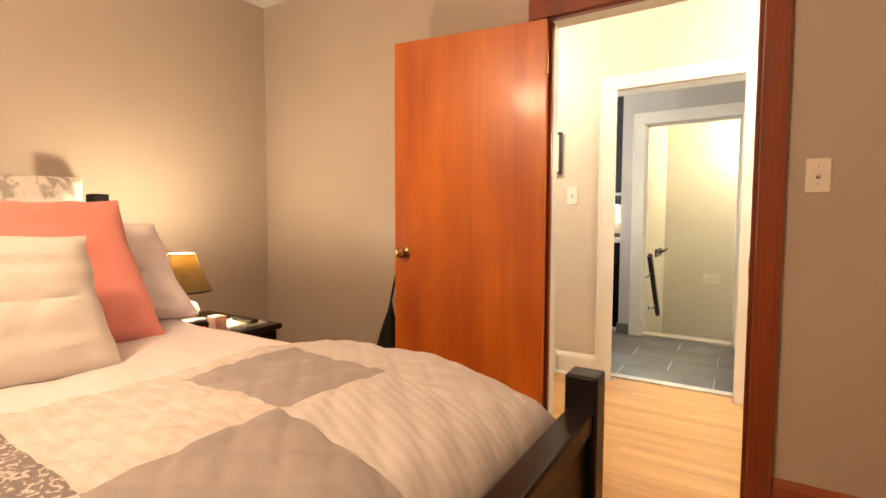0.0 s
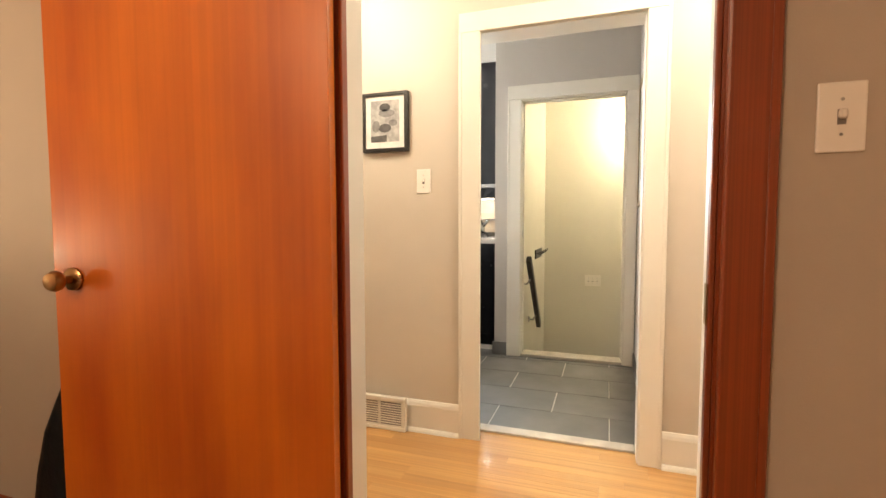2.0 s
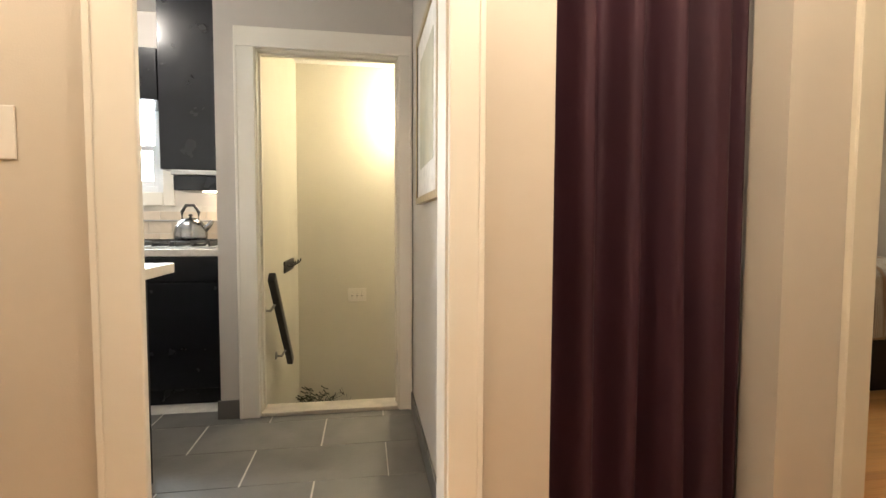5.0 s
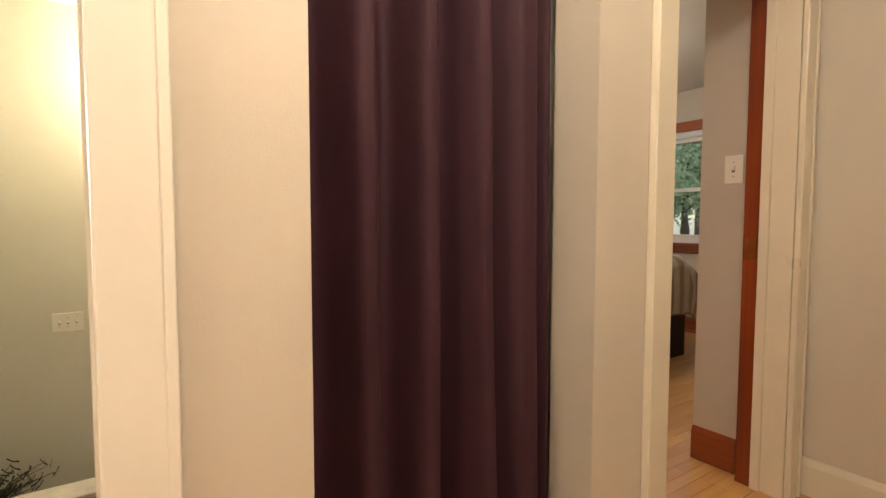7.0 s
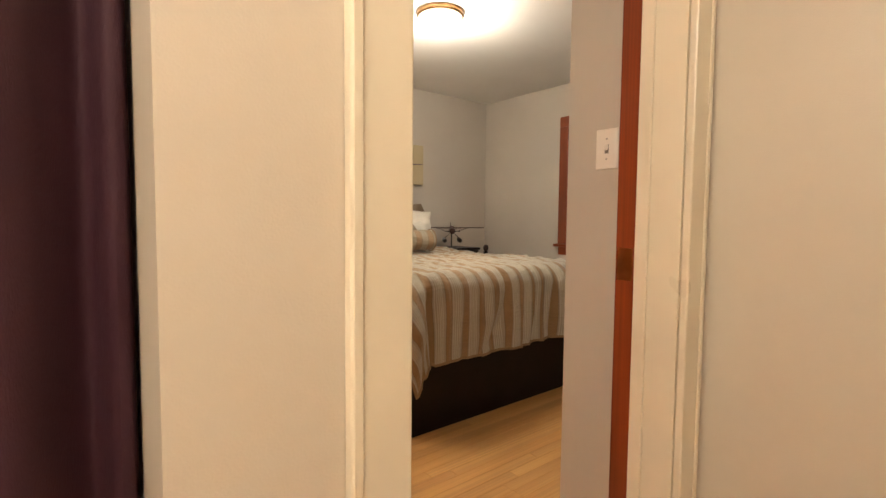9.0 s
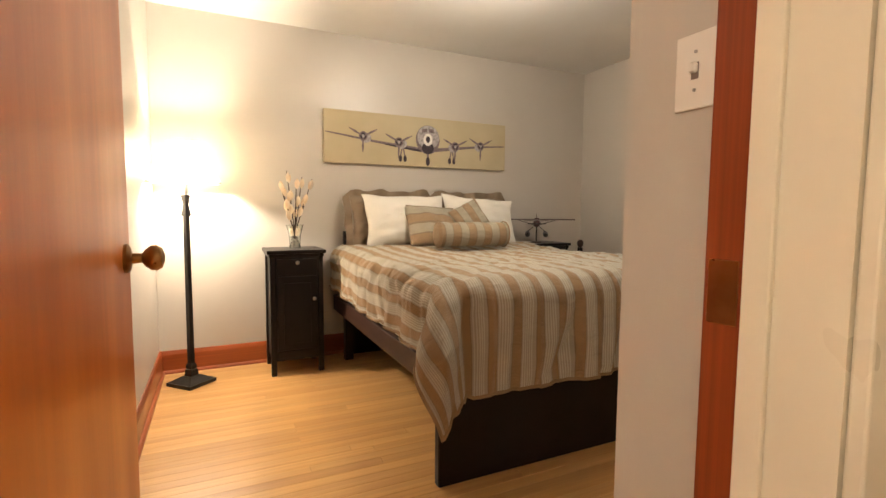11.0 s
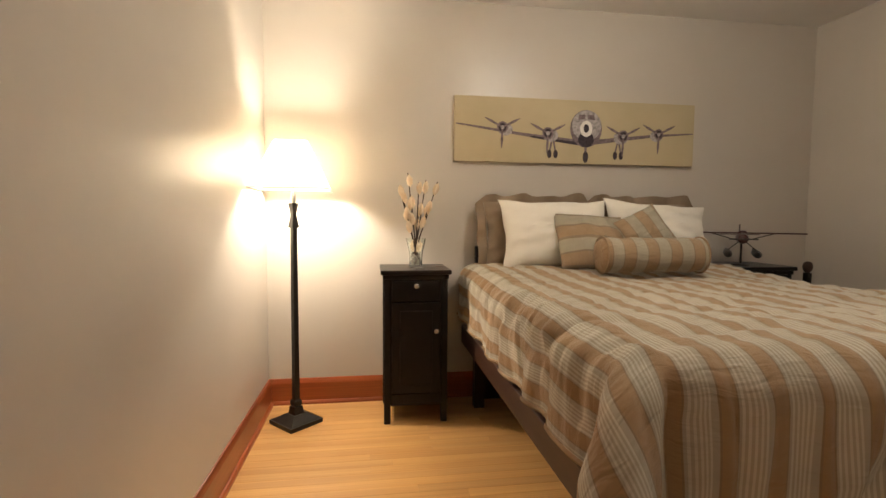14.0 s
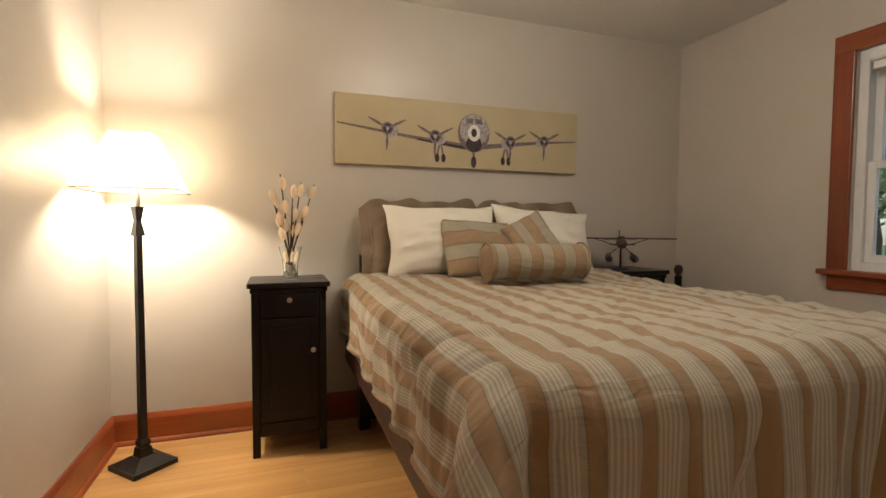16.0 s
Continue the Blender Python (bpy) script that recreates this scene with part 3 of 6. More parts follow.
def pillow(w, h, t, n=26, flange=0.0, seed=0.0, wrinkle=0.006, pinch=0.06, corner=0.5):
    """A stuffed cushion in the local x-z plane, bulging along y, base at z = 0."""
    bm = bmesh.new()
    uvl = bm.loops.layers.uv.new("cloth")
    sides = []
    for s in (-1, 1):
        grid = []
        for j in range(n + 1):
            v = -1 + 2 * j / n
            row = []
            for i in range(n + 1):
                u = -1 + 2 * i / n
                x = u * w / 2 * (1 - pinch * (1 - v * v))
                z = v * h / 2 * (1 - pinch * (1 - u * u))
                x += 0.010 * noise.noise((v * 2.2 + seed, 5 + u * 0.6, seed))
                z += 0.010 * noise.noise((u * 2.2 + seed, 9 + v * 0.6, seed))
                k = max(0.0, (1 - u * u)) ** corner * max(0.0, (1 - v * v)) ** corner
                crease = wrinkle * (noise.noise((u * 3 + seed, v * 3, s + seed)) + 0.8 * noise.noise((u * 1.5 + v * 4 + seed, v * 7 - u * 5, seed)))
                y = s * (t / 2 * k + 0.004) + crease * min(1, 3 * k)
                row.append((bm.verts.new((x, y, z + h / 2)), u * w / 2, v * h / 2))
            grid.append(row)
        sides.append(grid)
        for j in range(n):
            for i in range(n):
                quad = [grid[j][i], grid[j][i + 1], grid[j + 1][i + 1], grid[j + 1][i]]
                f = bm.faces.new([q[0] for q in quad])
                for loop, q in zip(f.loops, quad):
                    loop[uvl].uv = (q[1], q[2])
    a, b = sides
    ring = [(0, i) for i in range(n)] + [(j, n) for j in range(n)] + [(n, i) for i in range(n, 0, -1)] + [(j, 0) for j in range(n, 0, -1)]
    for (j, i), (jj, ii) in zip(ring, ring[1:] + ring[:1]):
        q = [a[j][i], a[jj][ii], b[jj][ii], b[j][i]]
        f = bm.faces.new([v[0] for v in q])
        for loop, k in zip(f.loops, q):
            loop[uvl].uv = (k[1], k[2])
    return bm


def frill(w, h, width, seed=0.0, n=90):
    """A wavy flat border round a cushion of size w by h (x-z plane, base at z = 0)."""
    bm = bmesh.new()
    per = []
    for k in range(n):
        s = k / n * 2 * (w + h)
        if s < w:
            p, o = (-w / 2 + s, 0), (0, -1)
        elif s < w + h:
            p, o = (w / 2, s - w), (1, 0)
        elif s < 2 * w + h:
            p, o = (w / 2 - (s - w - h), h), (0, 1)
        else:
            p, o = (-w / 2, h - (s - 2 * w - h)), (-1, 0)
        per.append((p, o, s))
    for y0 in (0.0,):
        inner, outer = [], []
        for p, o, s in per:
            wave = 0.026 * math.sin(s * 34 + 2 * noise.noise((s * 4, seed, 0)))
            inner.append(bm.verts.new((p[0] * 0.96, 0, h / 2 + (p[1] - h / 2) * 0.96)))
            outer.append(bm.verts.new((p[0] + o[0] * width, wave, p[1] + o[1] * width * (1 + 0.45 * noise.noise((s * 6, seed, 2))))))
        for k in range(n):
            bm.faces.new((inner[k], inner[(k + 1) % n], outer[(k + 1) % n], outer[k]))
    return thicken(bm, 0.005)


def cloth_stripes(name, period, bands, lines, rough=0.75, along=0, fine=900, puff=0.0):
    """Woven stripes across one cloth direction. bands: (start, colour) within one period, 0 to 1; lines: (from, to, count, colour)."""
    m = bpy.data.materials.new(name)
    m.use_nodes = True
    nt = m.node_tree
    p = nt.nodes["Principled BSDF"]
    uv = nt.nodes.new("ShaderNodeUVMap")
    uv.uv_map = "cloth"
    sep = nt.nodes.new("ShaderNodeSeparateXYZ")
    nt.links.new(uv.outputs[0], sep.inputs[0])

    def math_node(op, a, b=None):
        nd = nt.nodes.new("ShaderNodeMath")
        nd.operation = op
        for i, v in enumerate((a, b)):
            if v is None:
                continue
            if isinstance(v, (int, float)):
                nd.inputs[i].default_value = v
            else:
                nt.links.new(v, nd.inputs[i])
        return nd.outputs[0]

    u = sep.outputs[along]
    fr = math_node("FRACT", math_node("MULTIPLY", u, 1 / period))
    ramp = nt.nodes.new("ShaderNodeValToRGB")
    ramp.color_ramp.interpolation = "CONSTANT"
    el = ramp.color_ramp.elements
    while len(el) < len(bands):
        el.new(0.5)
    for e, (pos, c) in zip(el, bands):
        e.position, e.color = pos, (*c, 1)
    nt.links.new(fr, ramp.inputs[0])
    colour = ramp.outputs[0]
    for lo, hi, count, c in lines:
        inside = math_node("MULTIPLY", math_node("GREATER_THAN", fr, lo), math_node("LESS_THAN", fr, hi))
        k = math_node("FRACT", math_node("MULTIPLY", math_node("SUBTRACT", fr, lo), count / (hi - lo)))
        on = math_node("MULTIPLY", inside, math_node("GREATER_THAN", k, 0.52))
        mix = nt.nodes.new("ShaderNodeMix")
        mix.data_type = "RGBA"
        nt.links.new(on, mix.inputs[0])
        nt.links.new(colour, mix.inputs[6])
        mix.inputs[7].default_value = (*c, 1)
        colour = mix.outputs[2]
    nz = nt.nodes.new("ShaderNodeTexNoise")
    nz.inputs["Scale"].default_value, nz.inputs["Detail"].default_value = 14, 4
    nt.links.new(uv.outputs[0], nz.inputs["Vector"])
    hsv = nt.nodes.new("ShaderNodeHueSaturation")
    rng = nt.nodes.new("ShaderNodeMapRange")
    rng.inputs["To Min"].default_value, rng.inputs["To Max"].default_value = 0.86, 1.14
    nt.links.new(nz.outputs["Fac"], rng.inputs["Value"])
    nt.links.new(rng.outputs[0], hsv.inputs["Value"])
    nt.links.new(colour, hsv.inputs["Color"])
    nt.links.new(hsv.outputs[0], p.inputs["Base Color"])
    p.inputs["Roughness"].default_value = rough
    p.inputs["Sheen Weight"].default_value = 0.15
    weave = nt.nodes.new("ShaderNodeTexNoise")
    weave.inputs["Scale"].default_value = fine
    nt.links.new(uv.outputs[0], weave.inputs["Vector"])
    # puckers: short creases across the stripes
    squeeze = nt.nodes.new("ShaderNodeMapping")
    squeeze.inputs["Scale"].default_value = (9, 34, 1) if along == 0 else (34, 9, 1)
    nt.links.new(uv.outputs[0], squeeze.inputs["Vector"])
    mid = nt.nodes.new("ShaderNodeTexNoise")
    mid.inputs["Scale"].default_value, mid.inputs["Detail"].default_value, mid.inputs["Distortion"].default_value = 1.0, 4, 0.8
    nt.links.new(squeeze.outputs[0], mid.inputs["Vector"])
    both = math_node("ADD", math_node("MULTIPLY", weave.outputs["Fac"], 0.12), math_node("MULTIPLY", mid.outputs["Fac"], 1.0))
    bp = nt.nodes.new("ShaderNodeBump")
    bp.inputs["Strength"].default_value, bp.inputs["Distance"].default_value = 0.75, 0.014
    nt.links.new(both, bp.inputs["Height"])
    nt.links.new(bp.outputs[0], p.inputs["Normal"])
    return m


# ---- bedroom: bed ----
SHEET = mat("blush_white_cotton", (0.76, 0.69, 0.69), (0.72, 0.65, 0.65), 0.85, 6, 0.25, 60, sheen=0.2)
CORAL = mat("coral_pink_cotton", (0.80, 0.30, 0.25), (0.76, 0.27, 0.22), 0.85, 8, 0.25, 500, sheen=0.2)
IVORY = mat("ivory_ribbed_cotton", (0.78, 0.73, 0.68), (0.74, 0.69, 0.64), 0.85, 8, 0.3, 300, sheen=0.2)
LEAFPRINT = mat("white_cotton_with_grey_leaf_print", (0.78, 0.75, 0.70), (0.42, 0.40, 0.36), 0.85, 22, 0.2, 400, (1, 1, 0.6), ramp=(0.52, 0.60))
QUILTCREAM = mat("cream_quilted_cotton", (0.60, 0.56, 0.535), (0.54, 0.505, 0.48), 0.88, 12, 0.35, 45, sheen=0.2)
QUILTPALE = mat("pale_stitched_cotton", (0.54, 0.495, 0.465), (0.61, 0.565, 0.535), 0.88, 70, 0.35, 90, (0.2, 1, 1), ramp=(0.40, 0.60))
QUILTGREY = mat("taupe_grey_quilted_cotton", (0.33, 0.29, 0.275), (0.285, 0.25, 0.24), 0.88, 12, 0.35, 45, sheen=0.2)
QUILTDARK = mat("dark_dotted_cotton", (0.20, 0.17, 0.165), (0.52, 0.46, 0.42), 0.88, 130, 0.2, 200, ramp=(0.54, 0.58))
MATTRESS = mat("white_mattress_ticking", (0.72, 0.68, 0.62), None, 0.9, 20)


def square_post(lo, hi, top_bevel=0.006):
    return box(lo, hi, top_bevel, 2)


def bedroom_bed():
    root = empty("bed", pose(-1.27, 0.375, 0), "dark wooden bed with square posts, made up with a patchwork quilt", "bed")
    x0, x1, w = -1.17, 1.215, 0.775      # head and foot ends of the frame, half width
    for x, zt in ((x1 - 0.036, 0.778), (x0 + 0.036, 1.235)):
        for s in (-1, 1):
            part("post", square_post((x - 0.036, s * w - 0.036, 0), (x + 0.036, s * w + 0.036, zt)), BLACKWOOD, root)
    part("footboard", box((x1 - 0.055, -w + 0.036, 0.22), (x1 - 0.02, w - 0.036, 0.655), 0.004, 2), BLACKWOOD, root)
    part("foot_rail", box((x1 - 0.066, -w + 0.036, 0.655), (x1 - 0.008, w - 0.036, 0.705), 0.008, 3), BLACKWOOD, root, "rounded dark top rail")
    part("headboard", box((x0 + 0.02, -w + 0.036, 0.30), (x0 + 0.055, w - 0.036, 1.10), 0.004, 2), BLACKWOOD, root)
    part("head_rail", box((x0 + 0.008, -w + 0.036, 1.10), (x0 + 0.066, w - 0.036, 1.175), 0.008, 3), BLACKWOOD, root)
    for s in (-1, 1):
        part("side_rail", box((x0 + 0.07, s * w - 0.014, 0.25), (x1 - 0.07, s * w + 0.014, 0.44), 0.004), BLACKWOOD, root)
    part("slats", box((x0 + 0.08, -w + 0.02, 0.27), (x1 - 0.08, w - 0.02, 0.30)), BLACKWOOD, root)
    return root


bedroom_bed()
tagged(link("mattress", box((-2.36, -0.375, 0.30), (-0.155, 1.12, 0.70), 0.05, 4), MATTRESS, smooth=True), "thick white mattress on the dark bed frame", "mattress")
# fitted sheet over the mattress, head to foot
sheet_bm = drape(0.760, 2.20, 0.30, 0.25, 0.09, 60, 70, fold=0.006, wrinkle=0.006, seed=4.0)
bmesh.ops.transform(sheet_bm, matrix=pose(-2.355, 0.3725, 0.742, 0, 0, -90), verts=sheet_bm.verts)
tagged(link("bed_sheet", thicken(sheet_bm, 0.006), SHEET, smooth=True), "smooth blush white sheet drawn over the mattress", "sheet")


def corner_of(bm, seen, c):
    if c not in seen:
        seen[c] = bm.verts.new(c)
    return seen[c]


def patchwork_quilt():
    """Quilted squares of 0.27 m between a pale border, laid over the foot half of the bed."""
    bm = bmesh.new()
    X0, X1 = -0.755, -0.118
    r = 0.10
    arc = r * math.pi / 2
    nx, ny = 120, 280
    side, foot = 0.22, 0.10
    rows = []
    for j in range(ny + 1):
        b = (j / ny - 0.5) * 2 * (0.775 - r + arc + side)
        y, dy = edge_drop(b, 0.790, r)
        row = []
        for i in range(nx + 1):
            a = i / nx * (X1 - X0 - r + arc + foot)
            x, dx = edge_drop(a, X1 - X0, r)
            d = math.sqrt(dx * dx + dy * dy)
            k, l = (x + y) * 33.0, (x - y) * 33.0
            puff = 0.0075 * (abs(math.sin(k)) ** 0.22 * abs(math.sin(l)) ** 0.22) + 0.0018 * noise.noise((x * 34, y * 34, 1))
            if x > 0.54 or (0.354 < x < 0.62 and y > 0.21 and y < 0.5):
                puff = 0.0028 * abs(math.sin((x * 0.35 + y) * 120)) + 0.004 * abs(math.sin(k))
            roll = 0.012 if a < 0.012 else 0.0
            crease = 0.010 * noise.noise((x * 3.1, y * 3.1, 2)) + 0.004 * noise.noise((x * 11, y * 9, 5))
            sag = 0.075 * min(max((x - 0.30) / 0.33, 0), 1) ** 1.3 + 0.048 * min(max((abs(y) - 0.35) / 0.40, 0), 1) ** 1.5
            row.append((bm.verts.new((X0 + x, 0.3725 + y, 0.812 - d + puff + crease - roll - sag)), X0 + x, 0.3725 + y, d))
        rows.append(row)
    groups = {}
    for j in range(ny):
        for i in range(nx):
            q = (rows[j][i], rows[j][i + 1], rows[j + 1][i + 1], rows[j + 1][i])
            cx, cy = sum(v[1] for v in q) / 4, sum(v[2] for v in q) / 4
            key, kind = "quilt_border", 0
            if -0.688 < cx < -0.13 and -0.22 < cy < 0.852 and q[0][3] < 0.06:
                u, v = int((cx + 0.688) // 0.27), int((0.852 - cy) // 0.27)
                key, kind = ("quilt_patch", u, v), {(0, 0): 2, (1, 0): 0, (0, 1): 1, (1, 1): 2, (0, 2): 3, (1, 2): 0, (0, 3): 1, (1, 3): 2}.get((u, v), 0)
            elif cx <= -0.688:
                key, kind = "quilt_band", 1
            groups.setdefault((key, kind), []).append([tuple(v[0].co) for v in q])
    bm.free()
    root = empty("patchwork_quilt", pose(0, 0, 0), "cream and taupe patchwork quilt spread over the bed's foot", "quilt")
    paints = (QUILTCREAM, QUILTPALE, QUILTGREY, QUILTDARK)
    words = ("cream quilted cotton", "pale stitched cotton", "taupe grey quilted cotton", "dark dotted cotton")
    for (key, kind), quads in groups.items():
        piece, seen = bmesh.new(), {}
        for quad in quads:
            piece.faces.new([corner_of(piece, seen, c) for c in quad])
        part(key if isinstance(key, str) else key[0], thicken(piece, 0.014), paints[kind], root, words[kind], smooth=True)
    return root


patchwork_quilt()


def put_pillow(name, bm, material, m, label, category="pillow", frill_bm=None, group=""):
    root = empty(name, m, label, category, group)
    part("cushion", bm, material, root, smooth=True)
    if frill_bm:
        part("ruffle", frill_bm, material, root, smooth=True)
    return root


# local -y faces the foot of the bed once turned by +90 about z (so that -y points to +x)
put_pillow("sleeping_pillow", pillow(0.74, 0.46, 0.18, seed=1, wrinkle=0.024), SHEET, pose(-1.58, 0.775, 0.752, -41, 0, 90), "plump blush white pillow leaning on the headboard")
put_pillow("sleeping_pillow", pillow(0.74, 0.46, 0.18, seed=2, wrinkle=0.014), SHEET, pose(-1.58, -0.03, 0.752, -41, 0, 90), "plump blush white pillow leaning on the headboard")
put_pillow("leaf_print_pillow", pillow(0.64, 0.48, 0.16, seed=3, wrinkle=0.014, pinch=0.04, corner=0.4), LEAFPRINT, pose(-2.12, 0.70, 0.83, -14, 0, 90), "white pillow with a grey leaf print")
put_pillow("throw_pillow", pillow(0.56, 0.54, 0.15, seed=5, pinch=0.07, corner=0.5, wrinkle=0.009), CORAL, pose(-1.385, 0.64, 0.732, -34, 0, 90), "coral pink square throw pillow", "cushion")


def ribbed_pillow():
    bm = pillow(0.62, 0.39, 0.11, seed=7, pinch=0.04, corner=0.4, wrinkle=0.008)
    for v in bm.verts:
        k = (v.co.z / 0.39 * 4) % 1.0
        v.co.y *= 0.82 + 0.18 * min(1, 6 * min(k, 1 - k))
    return bm


put_pillow("lumbar_pillow", ribbed_pillow(), IVORY, pose(-1.155, 0.375, 0.735, -30, 0, 90), "ivory lumbar pillow with stitched bands", "cushion")


# ---- bedroom: nightstand and what stands on it ----
def side_table():
    root = empty("side_table", pose(-2.10, 1.455, 0), "black wooden bedside table with a thin top", "table")
    part("tabletop", box((-0.315, -0.25, 0.562), (0.315, 0.25, 0.590), 0.005, 2), BLACKWOOD, root)
    for x in (-0.275, 0.275):
        for y in (-0.21, 0.21):
            part("leg", box((x - 0.02, y - 0.02, 0), (x + 0.02, y + 0.02, 0.562), 0.003), BLACKWOOD, root)
    part("apron", box((0.265, -0.19, 0.49), (0.285, 0.19, 0.562)), BLACKWOOD, root)
    part("apron", box((-0.255, 0.20, 0.49), (0.255, 0.22, 0.562)), BLACKWOOD, root)
    part("apron", box((-0.255, -0.22, 0.49), (0.255, -0.20, 0.562)), BLACKWOOD, root)
    return root


side_table()
SHADE1 = mat("dark_olive_lamp_cloth", (0.22, 0.17, 0.075), (0.18, 0.135, 0.06), 0.85, 40, 0.2, 500)


def translucent(m, amount, colour):
    nt = m.node_tree
    p, out = nt.nodes["Principled BSDF"], nt.nodes["Material Output"]
    tr = nt.nodes.new("ShaderNodeBsdfTranslucent")
    tr.inputs["Color"].default_value = (*colour, 1)
    mix = nt.nodes.new("ShaderNodeMixShader")
    mix.inputs[0].default_value = amount
    nt.links.new(p.outputs[0], mix.inputs[1])
    nt.links.new(tr.outputs[0], mix.inputs[2])
    nt.links.new(mix.outputs[0], out.inputs["Surface"])
    return m


translucent(SHADE1, 0.09, (0.75, 0.52, 0.16))


def cone_shade(r0, z0, r1, z1, n=40, t=0.003):
    bm = bmesh.new()
    rings = []
    for r, z in ((r0, z0), (r1, z1), (r1 - t, z1), (r0 - t, z0)):
        rings.append([bm.verts.new((r * math.cos(2 * math.pi * i / n), r * math.sin(2 * math.pi * i / n), z)) for i in range(n)])
    for k in range(4):
        a, b = rings[k], rings[(k + 1) % 4]
        for i in range(n):
            bm.faces.new((a[i], a[(i + 1) % n], b[(i + 1) % n], b[i]))
    return bm


def ring(r, z, t=0.004, n=40):
    return cone_shade(r + t * 0.5, z - t, r + t * 0.5, z + t, n, t)


BULB = glow("lit_warm_bulb", (1.0, 0.82, 0.55), 12.0)
CERAMIC = mat("pale_glazed_ceramic", (0.52, 0.47, 0.38), None, 0.2, 10)


def bedside_lamp():
    root = empty("bedside_lamp", pose(-2.05, 1.345, 0.59), "small lamp with a lit dark olive cone shade", "lamp")
    part("base", lathe([(0.055, 0), (0.06, 0.01), (0.045, 0.03), (0.06, 0.06), (0.075, 0.09), (0.06, 0.125), (0.022, 0.145), (0.012, 0.16)], 28), CERAMIC, root, smooth=True)
    part("stem", lathe([(0.008, 0.16), (0.008, 0.26)], 10), BRASS, root, smooth=True)
    shade = part("shade", cone_shade(0.125, 0.185, 0.055, 0.365), SHADE1, root, smooth=True)
    part("rim", ring(0.125, 0.187), BLACKMETAL, shade, "black bound rim")
    part("rim", ring(0.055, 0.363, 0.003), BLACKMETAL, shade, "black bound rim")
    return root


bedside_lamp()
PINKBOX = mat("pink_printed_card", (0.62, 0.36, 0.30), (0.52, 0.28, 0.24), 0.6, 60)
CLOCKRED = glow("red_clock_digits", (1.0, 0.03, 0.05), 2.5)
PAPER = mat("pale_paper", (0.70, 0.66, 0.58), (0.6, 0.57, 0.5), 0.8, 30)


def alarm_clock():
    root = empty("alarm_clock", pose(-1.89, 1.305, 0.59, 0, 0, 80), "small black alarm clock with red digits", "clock")
    part("body", box((-0.055, -0.03, 0), (0.055, 0.03, 0.062), 0.008, 2), BLACKWOOD, root)
    part("top", box((-0.05, -0.028, 0.0615), (0.05, 0.028, 0.078), 0.008, 2), STEEL, root, "silvery rounded top")
    for x in (-0.03, -0.012, 0.012, 0.03):
        part("digit", box((x - 0.005, -0.0315, 0.02), (x + 0.005, -0.0302, 0.042)), CLOCKRED, root)
    return root


alarm_clock()
tagged(link("tissue_box", box((-1.905, 1.375, 0.59), (-1.835, 1.43, 0.668), 0.003), PINKBOX), "small pink patterned box on the bedside table", "box")
tagged(link("magazine", box((-2.02, 1.50, 0.59), (-1.84, 1.66, 0.598), 0.002), PAPER), "pale magazine lying on the bedside table", "magazine")
tagged(link("magazine", box((-2.03, 1.46, 0.598), (-1.86, 1.62, 0.606), 0.002), PAPER), "pale magazine lying on another magazine", "magazine")
tagged(link("remote_control", box((-1.99, 1.555, 0.606), (-1.83, 1.60, 0.624), 0.006, 2), BLACKMETAL), "black remote control on the magazines", "remote")


def keys_heap():
    bm = bmesh.new()
    for i in range(9):
        a = i * 2.4
        c = Vector((-1.84 + 0.02 * math.cos(a), 1.49 + 0.03 * math.sin(a), 0.594 + 0.002 * (i % 3)))
        add_tube(bm, [c + Vector((0.02 * math.cos(a + k), 0.02 * math.sin(a + k), 0.002)) for k in (0, 0.7, 1.4, 2.1, 2.8)], 0.0025, 6)
    return bm


tagged(link("key_bunch", keys_heap(), STEEL), "small bunch of metal keys on the bedside table", "keys")
BAGCLOTH = mat("black_nylon", (0.008, 0.008, 0.009), (0.012, 0.012, 0.013), 0.5, 30, 0.3, 80, gloss=0.15)


def hanging_bag():
    root = empty("hanging_bag", pose(-1.435, 2.155, 0), "black nylon bag hanging behind the open door", "bag")
    bm = bmesh.new()
    n, prof = 20, [(0.004, 0.68), (0.016, 0.62), (0.05, 0.50), (0.10, 0.36), (0.14, 0.22), (0.145, 0.13), (0.12, 0.06), (0.05, 0.03)]
    rings = []
    for r, z in prof:
        rr = []
        for i in range(n):
            a = 2 * math.pi * i / n
            k = 1 + 0.22 * noise.noise((math.cos(a) * 1.7, math.sin(a) * 1.7, z * 6))
            rr.append(bm.verts.new((r * k * math.cos(a) - 0.06 * (0.68 - z), min(r * k, 0.055) * math.sin(a), z)))
        rings.append(rr)
    for a, b in zip(rings, rings[1:]):
        for i in range(n):
            bm.faces.new((a[i], a[(i + 1) % n], b[(i + 1) % n], b[i]))
    bm.faces.new(rings[0])
    bm.faces.new(list(reversed(rings[-1])))
    part("sack", bm, BAGCLOTH, root, smooth=True)
    part("strap", tube([(0, 0, 0.68), (0.03, 0.0, 0.80), (0.08, -0.01, 0.92), (0.10, -0.02, 0.955)], 0.006, 6), BAGCLOTH, root)
    return root


hanging_bag()


